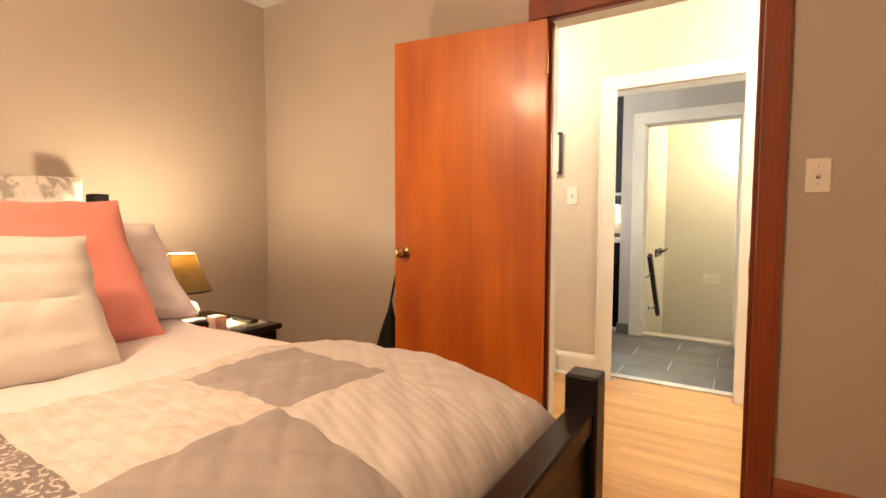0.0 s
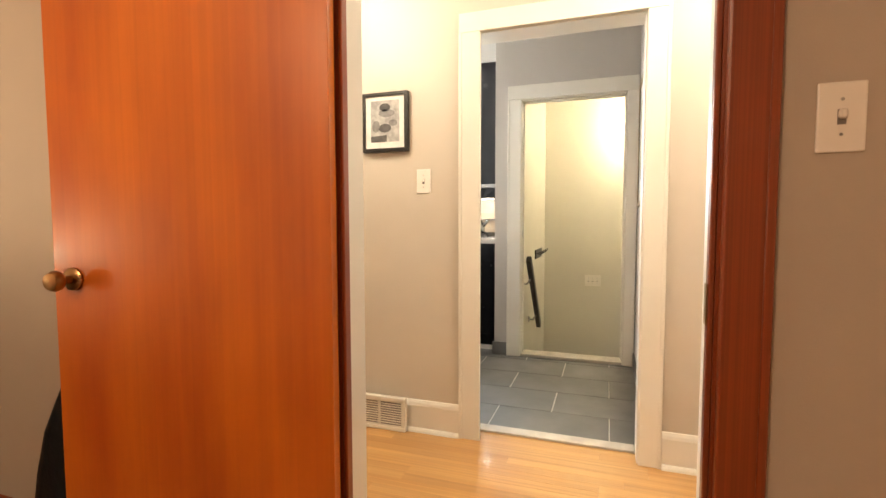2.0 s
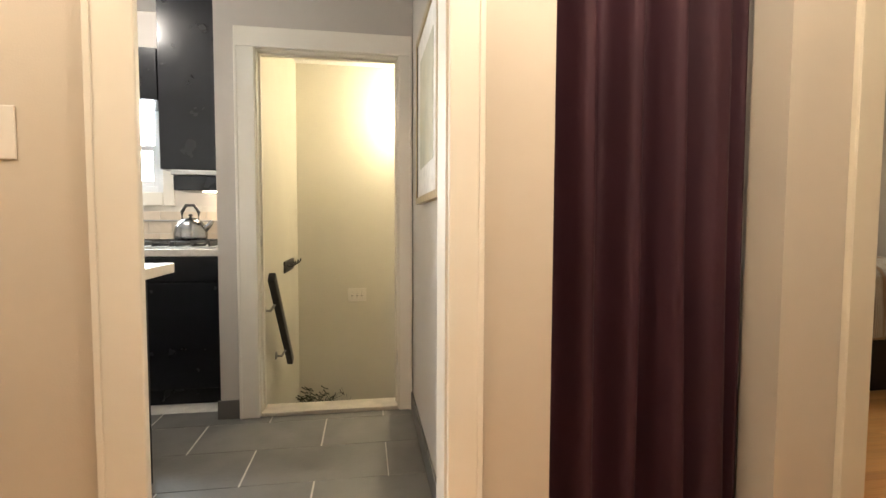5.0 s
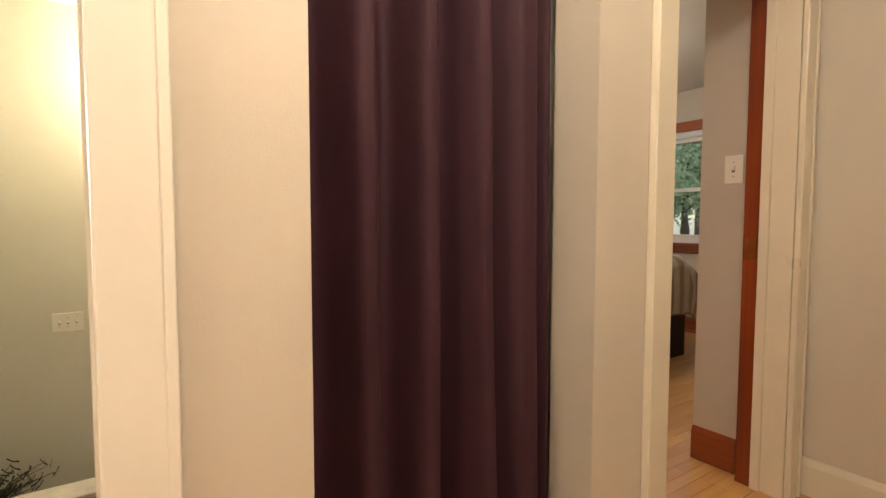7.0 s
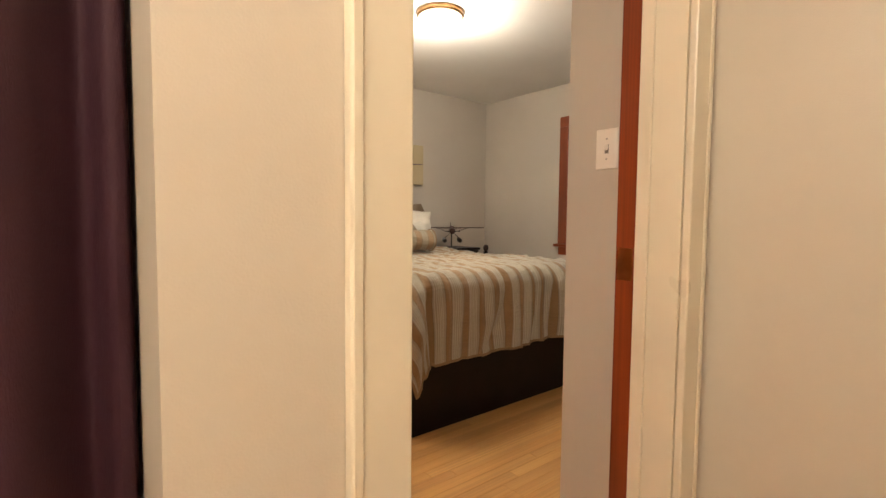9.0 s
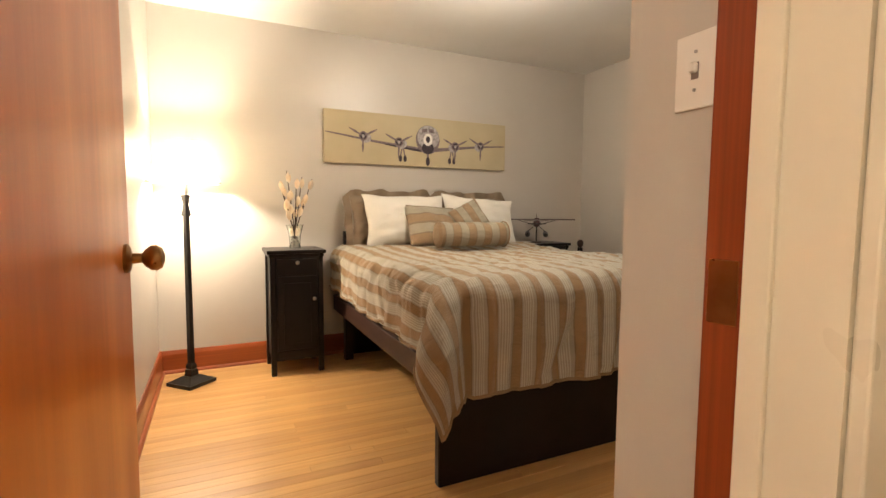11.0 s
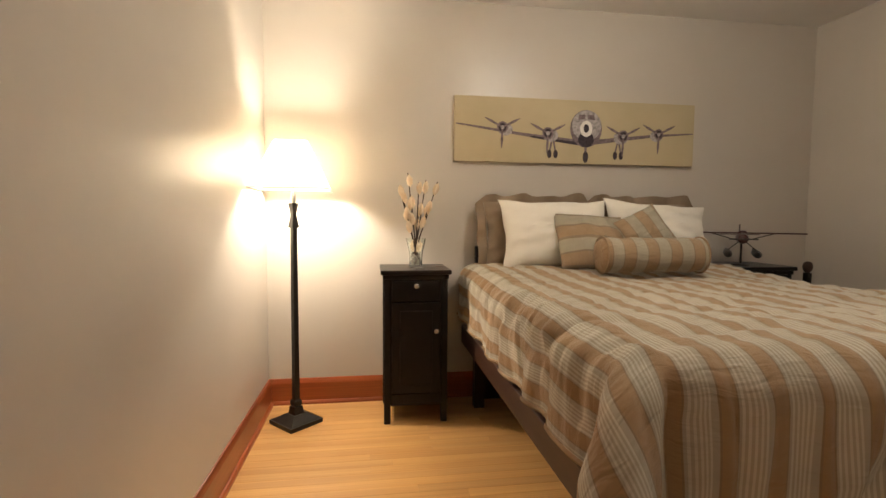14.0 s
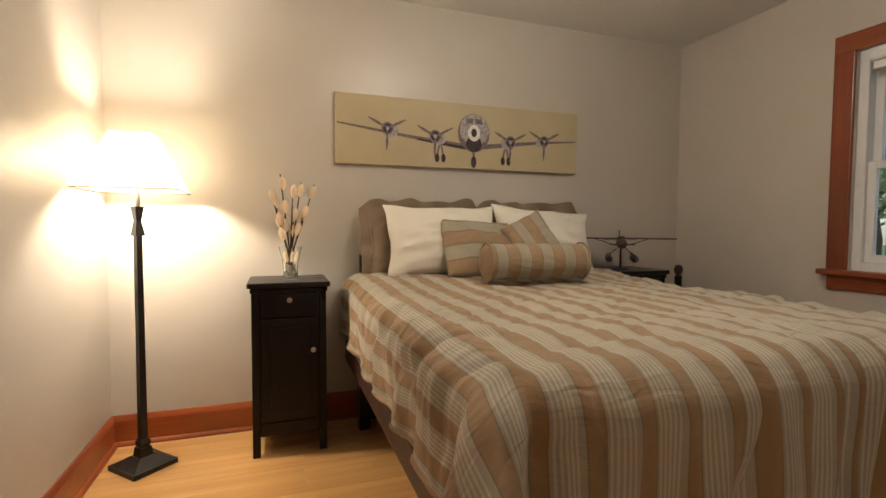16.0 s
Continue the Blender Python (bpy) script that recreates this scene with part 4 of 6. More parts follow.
def flush_light(place, label, r=0.15, strength=3.0):
    root = empty("ceiling_light", pose(*place), label, "ceiling light")
    part("canopy", lathe([(r * 1.06, 0.0), (r * 1.06, -0.02), (r * 0.98, -0.03)], 40), BRASS, root, "thin metal ring", smooth=True)
    dome = glow("lit_opal_glass", (1.0, 0.88, 0.68), strength)
    part("diffuser", lathe([(r * 0.98, -0.03), (r * 0.94, -0.055), (r * 0.75, -0.085), (r * 0.4, -0.102), (r * 0.05, -0.107)], 40), dome, root, "lit opal glass dome", smooth=True)
    return root


flush_light((-0.85, -0.50, CE), "round opal ceiling light, lit, in the bedroom")
flush_light((-1.35, 2.72, CE), "round opal ceiling light, lit, in the hall", 0.14)
# Fixture added above the unseen hall fill lamp.
flush_light((0.58, 2.79, CE), "unseen round opal ceiling light, lit, added before the closet", 0.14)
flush_light((3.05, 5.35, C2), "round opal ceiling light, lit, in the spare bedroom", 0.14, 1.5)


# ---- hall: framed prints, curtain ----
FRAMEBLACK = mat("black_frame_lacquer", (0.016, 0.013, 0.012), None, 0.3, 20)
PRINT = mat("white_print_paper", (0.80, 0.78, 0.74), None, 0.7, 20)
INK1, INK2, INK3 = (mat("grey_print_ink_%s" % n, (v, v * 0.98, v * 0.95), (v * 0.6, v * 0.58, v * 0.56), 0.7, 30) for n, v in (("dark", 0.10), ("mid", 0.26), ("light", 0.48)))


def flat(points, y0, y1):
    """A thin flat shape from an outline of (x, z), between depths y0 and y1."""
    bm = bmesh.new()
    a = [bm.verts.new((x, y0, z)) for x, z in points]
    b = [bm.verts.new((x, y1, z)) for x, z in points]
    n = len(points)
    for i in range(n):
        bm.faces.new((a[i], a[(i + 1) % n], b[(i + 1) % n], b[i]))
    bm.faces.new(a)
    bm.faces.new(list(reversed(b)))
    return bm


def disc(x, z, rx, rz, y0, y1, n=24):
    return flat([(x + rx * math.cos(2 * math.pi * i / n), z + rz * math.sin(2 * math.pi * i / n)) for i in range(n)], y0, y1)


def picture_frame(name, m, w, h, depth, bar, material, label, mount=0.03):
    root = empty(name, m, label, "picture")
    for lo, hi in (((-w / 2, -depth, -h / 2), (-w / 2 + bar, 0, h / 2)), ((w / 2 - bar, -depth, -h / 2), (w / 2, 0, h / 2)),
                   ((-w / 2 + bar, -depth, -h / 2), (w / 2 - bar, 0, -h / 2 + bar)), ((-w / 2 + bar, -depth, h / 2 - bar), (w / 2 - bar, 0, h / 2))):
        part("frame_bar", box(lo, hi, 0.0015), material, root)
    part("mount", box((-w / 2 + bar, -depth + 0.008, -h / 2 + bar), (w / 2 - bar, -0.002, h / 2 - bar)), PRINT, root, "white paper mount")
    return root


f1 = picture_frame("framed_print", pose(-1.544, Y3, 1.606), 0.262, 0.302, 0.030, 0.018, FRAMEBLACK, "black framed grey print of a ruined tower")
yy = -0.0225
part("print_tower", flat([(-0.085, -0.105), (0.08, -0.105), (0.085, 0.04), (0.07, 0.055), (0.045, 0.12), (0.01, 0.115), (-0.02, 0.10), (-0.03, 0.05), (-0.08, 0.03)], yy, yy + 0.002), INK2, f1, "dark grey tower shape")
part("print_band", flat([(-0.07, 0.03), (0.085, 0.03), (0.085, 0.055), (-0.07, 0.045)], yy - 0.0006, yy), INK1, f1)
for x in (-0.05, -0.01, 0.03, 0.06):
    part("print_column", flat([(x - 0.007, -0.105), (x + 0.007, -0.105), (x + 0.006, 0.028), (x - 0.006, 0.028)], yy - 0.0006, yy), INK1, f1)
part("print_window", flat([(-0.012, 0.065), (0.003, 0.065), (0.003, 0.095), (-0.012, 0.09)], yy - 0.0006, yy), PRINT, f1)
f2 = picture_frame("framed_print", pose(-1.052, Y3, 1.602), 0.254, 0.300, 0.030, 0.018, FRAMEBLACK, "black framed grey print of stacked rounded stones")
part("print_ground", flat([(-0.08, -0.10), (0.08, -0.10), (0.08, 0.11), (-0.08, 0.11)], yy, yy + 0.002), INK3, f2)
for x, z, rx, rz, m in ((0.0, 0.075, 0.03, 0.02, INK1), (0.01, 0.045, 0.045, 0.02, INK2), (0.0, -0.03, 0.035, 0.022, INK1), (0.045, -0.005, 0.025, 0.016, INK2), (-0.05, -0.02, 0.022, 0.03, INK2)):
    part("print_stone", disc(x, z, rx, rz, yy - 0.0008, yy), m, f2)
part("print_shadow", flat([(-0.08, -0.10), (0.01, -0.10), (0.01, -0.065), (-0.08, -0.07)], yy - 0.0006, yy), INK1, f2)


def curtain():
    root = empty("closet_curtain", pose((DC[0] + DC[1]) / 2, 3.665, 0), "plum purple pleated curtain hung across the closet", "curtain")
    # folds: place across, half width, how far each stands out into the hall, slant towards the floor
    folds = [(0.205, 0.062, 0.085, 0.010), (0.430, 0.058, 0.080, -0.010), (0.600, 0.052, 0.090, 0.020), (0.800, 0.105, 0.095, 0.012), (0.985, 0.030, 0.045, 0.0)]
    n, nz = 180, 44
    w = DC[1] - DC[0] - 0.012
    bm = bmesh.new()
    rows = []
    for j in range(nz + 1):
        h = j / nz
        z = 0.03 + h * 1.95
        row = []
        for i in range(n + 1):
            u = i / n
            d = -0.075
            for c, half, tall, slant in folds:
                q = abs(u - c - slant * (1 - h) - 0.012 * noise.noise((c * 9, h * 2.0, 1)) * (1 - h)) / (half * (1.0 - 0.12 * (1 - h)))
                d += 1.5 * tall * (1 + 0.25 * (1 - h)) / (1 + q ** 3.2)
            d += 0.005 * noise.noise((u * 11, h * 3, 4)) + 0.003 * noise.noise((u * 24, h * 5, 8))
            x = (u - 0.5) * w
            row.append(bm.verts.new((x, -d, z)))
        rows.append(row)
    for j in range(nz):
        for i in range(n):
            bm.faces.new((rows[j][i], rows[j][i + 1], rows[j + 1][i + 1], rows[j + 1][i]))
    part("curtain_cloth", thicken(bm, 0.003), CURTAIN, root, smooth=True)
    part("rod", tube([(-w / 2 - 0.004, 0, 1.99), (w / 2 + 0.004, 0, 1.99)], 0.011, 12), STEEL, root, "thin metal tension rod", smooth=True)
    return root


curtain()


# ---- kitchen and stair ----
BLACKCAB = mat("black_lacquered_cabinet", (0.010, 0.010, 0.012), (0.008, 0.008, 0.009), 0.25, 8, 0.03, 100, gloss=0.3)
STONE = mat("pale_stone_worktop", (0.55, 0.50, 0.44), (0.48, 0.43, 0.37), 0.3, 35, 0.03, 100)
TILEBEIGE = mat("beige_wall_tile", (0.62, 0.53, 0.42), (0.57, 0.48, 0.38), 0.25, 10, per_piece=0.05)
GOLDWOOD = mat("pale_gold_frame_wood", (0.40, 0.30, 0.16), (0.32, 0.235, 0.12), 0.35, 20)


def base_cabinet(x0, x1):
    root = empty("base_cabinet", pose(x0, 5.245, 0), "black lacquered kitchen base cabinet under the cooktop", "cabinet", "kitchen base cabinets")
    w, d = x1 - x0, YNK - 5.245
    part("carcass", box((0, 0.02, 0.10), (w, d - 0.02, 0.895)), BLACKCAB, root)
    part("plinth", box((0, 0.05, 0), (w, d - 0.03, 0.10)), BLACKCAB, root)
    part("cabinet_door", box((0.003, 0.0, 0.105), (w - 0.003, 0.02, 0.74), 0.003, 2), BLACKCAB, root)
    part("drawer_front", box((0.003, 0.0, 0.746), (w - 0.003, 0.02, 0.89), 0.003, 2), BLACKCAB, root)
    return root


for a, b in ((-1.43, -0.835), (-2.03, -1.432), (-2.63, -2.032), (-3.23, -2.632)):
    base_cabinet(a, b)
tagged(link("worktop", box((-3.25, 5.215, 0.897), (-0.833, YNK - 0.014, 0.938), 0.004, 2), STONE), "pale stone kitchen worktop on black cabinets", "worktop")


def cooktop():
    root = empty("gas_cooktop", pose(-1.28, 5.55, 0.938), "gas cooktop with black iron grates on the worktop", "cooktop")
    part("tray", box((-0.36, -0.24, 0.0), (0.36, 0.24, 0.012), 0.004, 2), STEEL, root)
    for x in (-0.22, 0.0, 0.22):
        for y in (-0.12, 0.12):
            part("burner", lathe([(0.045, 0.012), (0.045, 0.022), (0.03, 0.028)], 18, pose(x, y, 0)), BLACKMETAL, root)
        bm = bmesh.new()
        for y in (-0.22, 0.0, 0.22):
            add_box(bm, (x - 0.10, y - 0.006, 0.030), (x + 0.10, y + 0.006, 0.042))
        for dx in (-0.095, 0.0, 0.095):
            add_box(bm, (x + dx - 0.006, -0.22, 0.012), (x + dx + 0.006, 0.22, 0.0405))
        part("grate", bm, BLACKMETAL, root)
    return root


cooktop()


KETTLESTEEL = mat("polished_kettle_steel", (0.33, 0.32, 0.31), (0.28, 0.27, 0.26), 0.24, 20, metal=1.0)


def kettle():
    root = empty("kettle", pose(-1.165, 5.62, 0.9805), "stainless steel kettle standing on the cooktop grate", "kettle")
    part("body", lathe([(0.085, 0), (0.10, 0.01), (0.102, 0.04), (0.09, 0.09), (0.065, 0.125), (0.03, 0.142), (0.012, 0.146)], 32), KETTLESTEEL, root, smooth=True)
    part("lid_knob", lathe([(0.006, 0.146), (0.014, 0.158), (0.010, 0.168)], 14), BLACKMETAL, root, smooth=True)
    part("handle", tube([(-0.05, 0, 0.12), (-0.052, 0, 0.18), (-0.025, 0, 0.225), (0.025, 0, 0.225), (0.052, 0, 0.18), (0.05, 0, 0.12)], 0.011, 10), BLACKMETAL, root, smooth=True)
    part("spout", tube([(0.08, 0, 0.06), (0.12, 0, 0.10), (0.135, 0, 0.125)], [0.022, 0.016, 0.012], 12), KETTLESTEEL, root, smooth=True)
    return root


kettle()


def wall_cabinet(x0, x1, z0, z1, y0, label, doors=1):
    root = empty("wall_cabinet", pose(x0, y0, 0), label, "cabinet", "kitchen wall cabinets")
    w = x1 - x0
    part("carcass", box((0, 0.02, z0), (w, YNK - y0 - 0.0005, z1)), BLACKCAB, root)
    for i in range(doors):
        part("cabinet_door", box((w * i / doors + 0.002, 0, z0 + 0.002), (w * (i + 1) / doors - 0.002, 0.02, z1 - 0.002), 0.003, 2), BLACKCAB, root)
    return root


wall_cabinet(-1.312, -0.832, 1.43, CE - 0.002, 5.54, "tall black kitchen wall cabinet over the cooktop")
wall_cabinet(-2.45, -1.314, 1.86, 2.18, 5.54, "black bridging cabinet above the kitchen window", 2)
hood = empty("range_hood", pose(-1.25, 5.56, 1.300), "slim dark range hood with a lit steel edge", "hood")
part("canopy", box((0.0, 0.02, 0.0), (0.416, 0.318, 0.098), 0.006, 2), BLACKCAB, hood)
part("front_strip", box((0.0, -0.022, 0.096), (0.416, 0.019, 0.127), 0.004, 2), STEEL, hood, "brushed steel front strip")
part("lamp_lens", box((0.15, 0.10, -0.004), (0.25, 0.16, 0.0)), BULB, hood, "lit lamp lens")
rail2 = empty("utensil_rail", pose(-1.62, YNK, 1.105), "thin steel rail on the wall under the kitchen window", "rail")
part("bar", tube([(-0.45, -0.035, 0), (0.76, -0.035, 0)], 0.006, 8), STEEL, rail2, smooth=True)
for x in (-0.40, 0.12, 0.70):
    part("bracket", tube([(x, -0.0072, 0), (x, -0.035, 0)], 0.005, 8), STEEL, rail2, smooth=True)


def island():
    root = empty("kitchen_island", pose(-1.9, 4.10, 0), "dark kitchen island panel under a white top", "island")
    part("body", box((-0.7, -0.22, 0.0), (0.965, 0.27, 0.880), 0.003), BLACKCAB, root)
    part("end_panel", box((0.9655, -0.225, 0.0), (0.985, 0.275, 0.8795), 0.003), BLACKCAB, root)
    part("worktop", box((-0.75, -0.30, 0.8805), (1.065, 0.345, 0.922), 0.004, 2), WHITE, root, "white stone top with a square edge")
    return root


island()


def sash_window(name, axis_pose, w, h, label, depth=0.09, rail=0.48, frame_mat=None, bars=0.045):
    """A double-hung window: local x across, z up from the sill, +y outwards."""
    fm = frame_mat or VINYL
    root = tagged(new(name), label, "window", kind="structure")
    root.matrix_world = axis_pose
    for lo, hi in (((0, 0, 0), (bars, depth, h)), ((w - bars, 0, 0), (w, depth, h)), ((bars, 0, 0), (w - bars, depth, bars)), ((bars, 0, h - bars), (w - bars, depth, h))):
        part("window_frame", box(lo, hi, 0.003), fm, root)
    zr = h * rail
    for k, (z0, z1, y) in enumerate(((bars, zr + 0.018, 0.02), (zr - 0.018, h - bars, 0.055))):
        b = 0.038
        bm = box((bars, y, z0), (bars + b, y + 0.03, z1), 0.003)
        add_box(bm, (w - bars - b, y, z0), (w - bars, y + 0.03, z1), 0.003)
        add_box(bm, (bars + b, y, z0), (w - bars - b, y + 0.03, z0 + b), 0.003)
        add_box(bm, (bars + b, y, z1 - b), (w - bars - b, y + 0.03, z1), 0.003)
        sash = part("sash", bm, fm, root)
        pane = part("pane", box((bars + b, y + 0.012, z0 + b), (w - bars - b, y + 0.016, z1 - b)), CLEAR, sash, "clear glass pane")
        pane.visible_shadow = False
    return root


VINYL = mat("white_vinyl", (0.74, 0.75, 0.76), (0.71, 0.72, 0.73), 0.35, 8)
CLEAR = glass("clear_glass")
sash_window("window_1", pose(WK[0], YNK + 0.015, WK[2]), WK[1] - WK[0], WK[3] - WK[2], "white double-hung kitchen window above the worktop")
for lo, hi in ((WK[0] - 0.07, WK[0]), (WK[1], WK[1] + 0.07)):
    trim("window_casing", box((lo, YNK - 0.02, WK[2] - 0.09), (hi, YNK - 0.0005, 1.98), 0.003), WHITE, "white painted kitchen window casing")
trim("window_sill", box((WK[0], YNK - 0.035, WK[2] - 0.09), (WK[1], YNK + 0.014, WK[2] - 0.0005), 0.004, 2), WHITE, "white painted kitchen window sill")

stair_rail = empty("stair_handrail", pose(-0.65, 0, 0), "black flat handrail on steel brackets sloping down the stairwell wall", "handrail")
rail_bm = box((-0.021, -0.475, -0.032), (0.021, 0.475, 0.032), 0.008, 2)
bmesh.ops.transform(rail_bm, matrix=pose(0.075, 5.49, 0.435, -46.5, 0, 0), verts=rail_bm.verts)
part("rail", rail_bm, BLACKMETAL, stair_rail, smooth=True)
for y, z in ((5.30, 0.60), (5.66, 0.22)):
    part("bracket", tube([(0.0005, y, z - 0.045), (0.04, y, z - 0.05), (0.068, y, z - 0.005)], 0.008, 8), STEEL, stair_rail, "steel bracket", smooth=True)
    part("bracket_rose", lathe([(0.028, 0.0), (0.026, 0.008), (0.012, 0.012)], 16, pose(0.0005, y, z - 0.045, 0, 90, 0)), STEEL, stair_rail, "round steel rose", smooth=True)
coat = empty("coat_hook_rail", pose(-0.65, 6.24, 0.752), "short black hook rail on the stairwell wall", "hook rail")
part("backplate", box((0.0005, -0.22, -0.045), (0.014, 0.22, 0.045), 0.002), BLACKMETAL, coat)
for y in (-0.15, 0.0, 0.15):
    part("hook", tube([(0.014, y, 0.01), (0.05, y, 0.0), (0.075, y, 0.02), (0.08, y, 0.045)], 0.006, 8), BLACKMETAL, coat, smooth=True)


def stairs():
    root = empty("staircase", pose(-0.25, YK + 0.12, 0), "dark stair treads descending from the kitchen", "stairs")
    for i in range(4):
        part("tread", box((-0.398, 0.25 * i, -0.195 * (i + 1) - 0.03), (0.86, 0.25 * i + 0.265, -0.195 * (i + 1)), 0.004), TILE, root)
        part("riser", box((-0.398, 0.25 * i - 0.0, -0.195 * (i + 1)), (0.86, 0.25 * i + 0.014, -0.195 * i - 0.031 if i else -0.03)), KITCHEN, root)
    return root


stairs()
PLANTLEAF = mat("dull_green_leaf", (0.050, 0.055, 0.030), (0.035, 0.04, 0.022), 0.6, 20)


def fern():
    root = empty("potted_fern", pose(-0.50, 6.52, -0.98), "feathery dark fern in a pot on the landing", "plant")
    part("pot", lathe([(0.09, 0), (0.12, 0.22), (0.125, 0.24), (0.11, 0.24), (0.10, 0.22)], 24), BLACKMETAL, root, smooth=True)
    bm = bmesh.new()
    rnd = random.Random(5)
    for i in range(60):
        a, l = rnd.uniform(0, 6.28), rnd.uniform(0.26, 0.46)
        p = [Vector((0.02 * math.cos(a), 0.02 * math.sin(a), 0.22))]
        lean = rnd.uniform(0.2, 0.75)
        for k in range(1, 5):
            s = k / 4
            p.append(Vector((math.cos(a) * l * lean * s * s * 1.2, math.sin(a) * l * lean * s * s * 0.7, 0.22 + l * s * (1.2 - 0.45 * s))))
        add_tube(bm, p, [0.004, 0.004, 0.003, 0.0025, 0.001], 4)
        for k in range(1, 5):
            for s in (-1, 1):
                q = p[k]
                o = Vector((-math.sin(a), math.cos(a), 0.4)) * 0.03 * s
                v = [bm.verts.new(q), bm.verts.new(q + o + Vector((0, 0, 0.012))), bm.verts.new(q + o * 1.2), bm.verts.new(q + Vector((0, 0, -0.008)))]
                bm.faces.new(v)
    part("fronds", bm, PLANTLEAF, root)
    return root


fern()
hp = picture_frame("framed_picture", pose(XK, 4.24, 1.57, 0, 0, -90), 0.70, 0.77, 0.028, 0.03, GOLDWOOD, "gold wood framed picture with a wide white mount")
part("inner_bar", box((-0.322, -0.024, -0.357), (-0.317, -0.0205, 0.357)), FRAMEBLACK, hp)
part("inner_bar", box((0.317, -0.024, -0.357), (0.322, -0.0205, 0.357)), FRAMEBLACK, hp)
part("picture_panel", box((-0.21, -0.0215, -0.23), (0.21, -0.0195, 0.25)), mat("pale_landscape_print", (0.55, 0.52, 0.40), (0.42, 0.42, 0.34), 0.6, 5), hp)
stair_lamp = empty("wall_lamp", pose(0.38, 6.80, 2.10), "round opal stair lamp, lit, on the wall", "lamp")
part("backplate", lathe([(0.06, 0), (0.06, 0.02)], 24, pose(0, 0, 0, 90, 0, 0)), BRASS, stair_lamp)
part("globe", lathe([(0.03, 0.02), (0.07, 0.05), (0.085, 0.10), (0.07, 0.15), (0.02, 0.175)], 28, pose(0, 0, 0, 90, 0, 0)), glow("lit_opal_globe", (1.0, 0.86, 0.5), 6.0), stair_lamp, smooth=True)
spot = empty("recessed_spot", pose(-1.55, 5.05, CE), "small lit recessed spot in the kitchen ceiling", "ceiling light")
part("trim_ring", lathe([(0.05, 0.0), (0.05, -0.006), (0.04, -0.008)], 24), WHITE, spot)
part("lens", lathe([(0.038, -0.0085), (0.02, -0.012)], 20), BULB, spot)

# ---- spare bedroom ----
TAN, SAND, DUSK, PALELINE = (0.30, 0.190, 0.095), (0.36, 0.32, 0.25), (0.24, 0.165, 0.095), (0.49, 0.45, 0.37)
TAN2, SAND2, DUSK2 = (0.29, 0.19, 0.105), (0.33, 0.29, 0.215), (0.22, 0.16, 0.10)
COMFORTER = cloth_stripes("striped_comforter_cloth", 0.110, [(0.0, TAN), (0.40, DUSK), (0.44, SAND), (0.70, SAND), (0.97, DUSK)],
                          [(0.52, 0.93, 5, PALELINE)])
SHAM = cloth_stripes("striped_sham_cloth", 0.17, [(0.0, TAN2), (0.40, DUSK2), (0.46, SAND2), (0.90, DUSK2)], [], along=1)
BOLSTER = cloth_stripes("striped_bolster_cloth", 0.115, [(0.0, TAN2), (0.46, DUSK2), (0.50, SAND2), (0.96, DUSK2)], [])
SHAMPLAIN = mat("plain_tan_sham_cloth", (0.235, 0.165, 0.10), (0.185, 0.13, 0.08), 0.55, 6, 0.3, 60, sheen=0.2)
PIPING = mat("tan_piping_cloth", (0.30, 0.20, 0.11), None, 0.75, 20)
WHITECASE = mat("white_pillowcase_cotton", (0.78, 0.74, 0.66), (0.75, 0.71, 0.63), 0.85, 8, 0.2, 300, sheen=0.2)
DARKBED = mat("dark_espresso_wood", (0.011, 0.0065, 0.006), (0.008, 0.005, 0.0045), 0.34, 9, 0.05, 80, (1, 0.2, 1), gloss=0.2)
RAILWOOD = mat("brown_side_rail_wood", (0.050, 0.020, 0.011), (0.030, 0.012, 0.007), 0.5, 9, 0.05, 80, (1, 0.2, 1))


def spare_bed():
    root = empty("bed", pose(3.275, 5.84, 0), "low dark espresso bed with a plain footboard panel", "bed")
    w = 0.79
    part("footboard", box((-w, -0.978, 0.0), (w, -0.935, 0.43), 0.008, 3), DARKBED, root)
    part("headboard", box((-w + 0.1, 0.93, 0.0), (w - 0.1, 0.99, 0.95), 0.008, 3), DARKBED, root)
    for s in (-1, 1):
        part("side_rail", box((s * w - 0.018 - s * 0.03, -0.925, 0.365), (s * w + 0.018 - s * 0.03, 0.93, 0.475), 0.005, 2), RAILWOOD, root, "brown side rail")
    part("slats", box((-w + 0.05, -0.92, 0.36), (w - 0.05, 0.925, 0.40)), DARKBED, root)
    for x in (-w + 0.1, w - 0.1):
        part("leg", box((x - 0.03, 0.80, 0), (x + 0.03, 0.86, 0.36)), DARKBED, root)
    return root


spare_bed()
tagged(link("mattress", box((2.53, 4.93, 0.40), (4.02, 6.74, 0.79), 0.05, 4), MATTRESS, smooth=True), "thick white mattress on the espresso bed", "mattress")


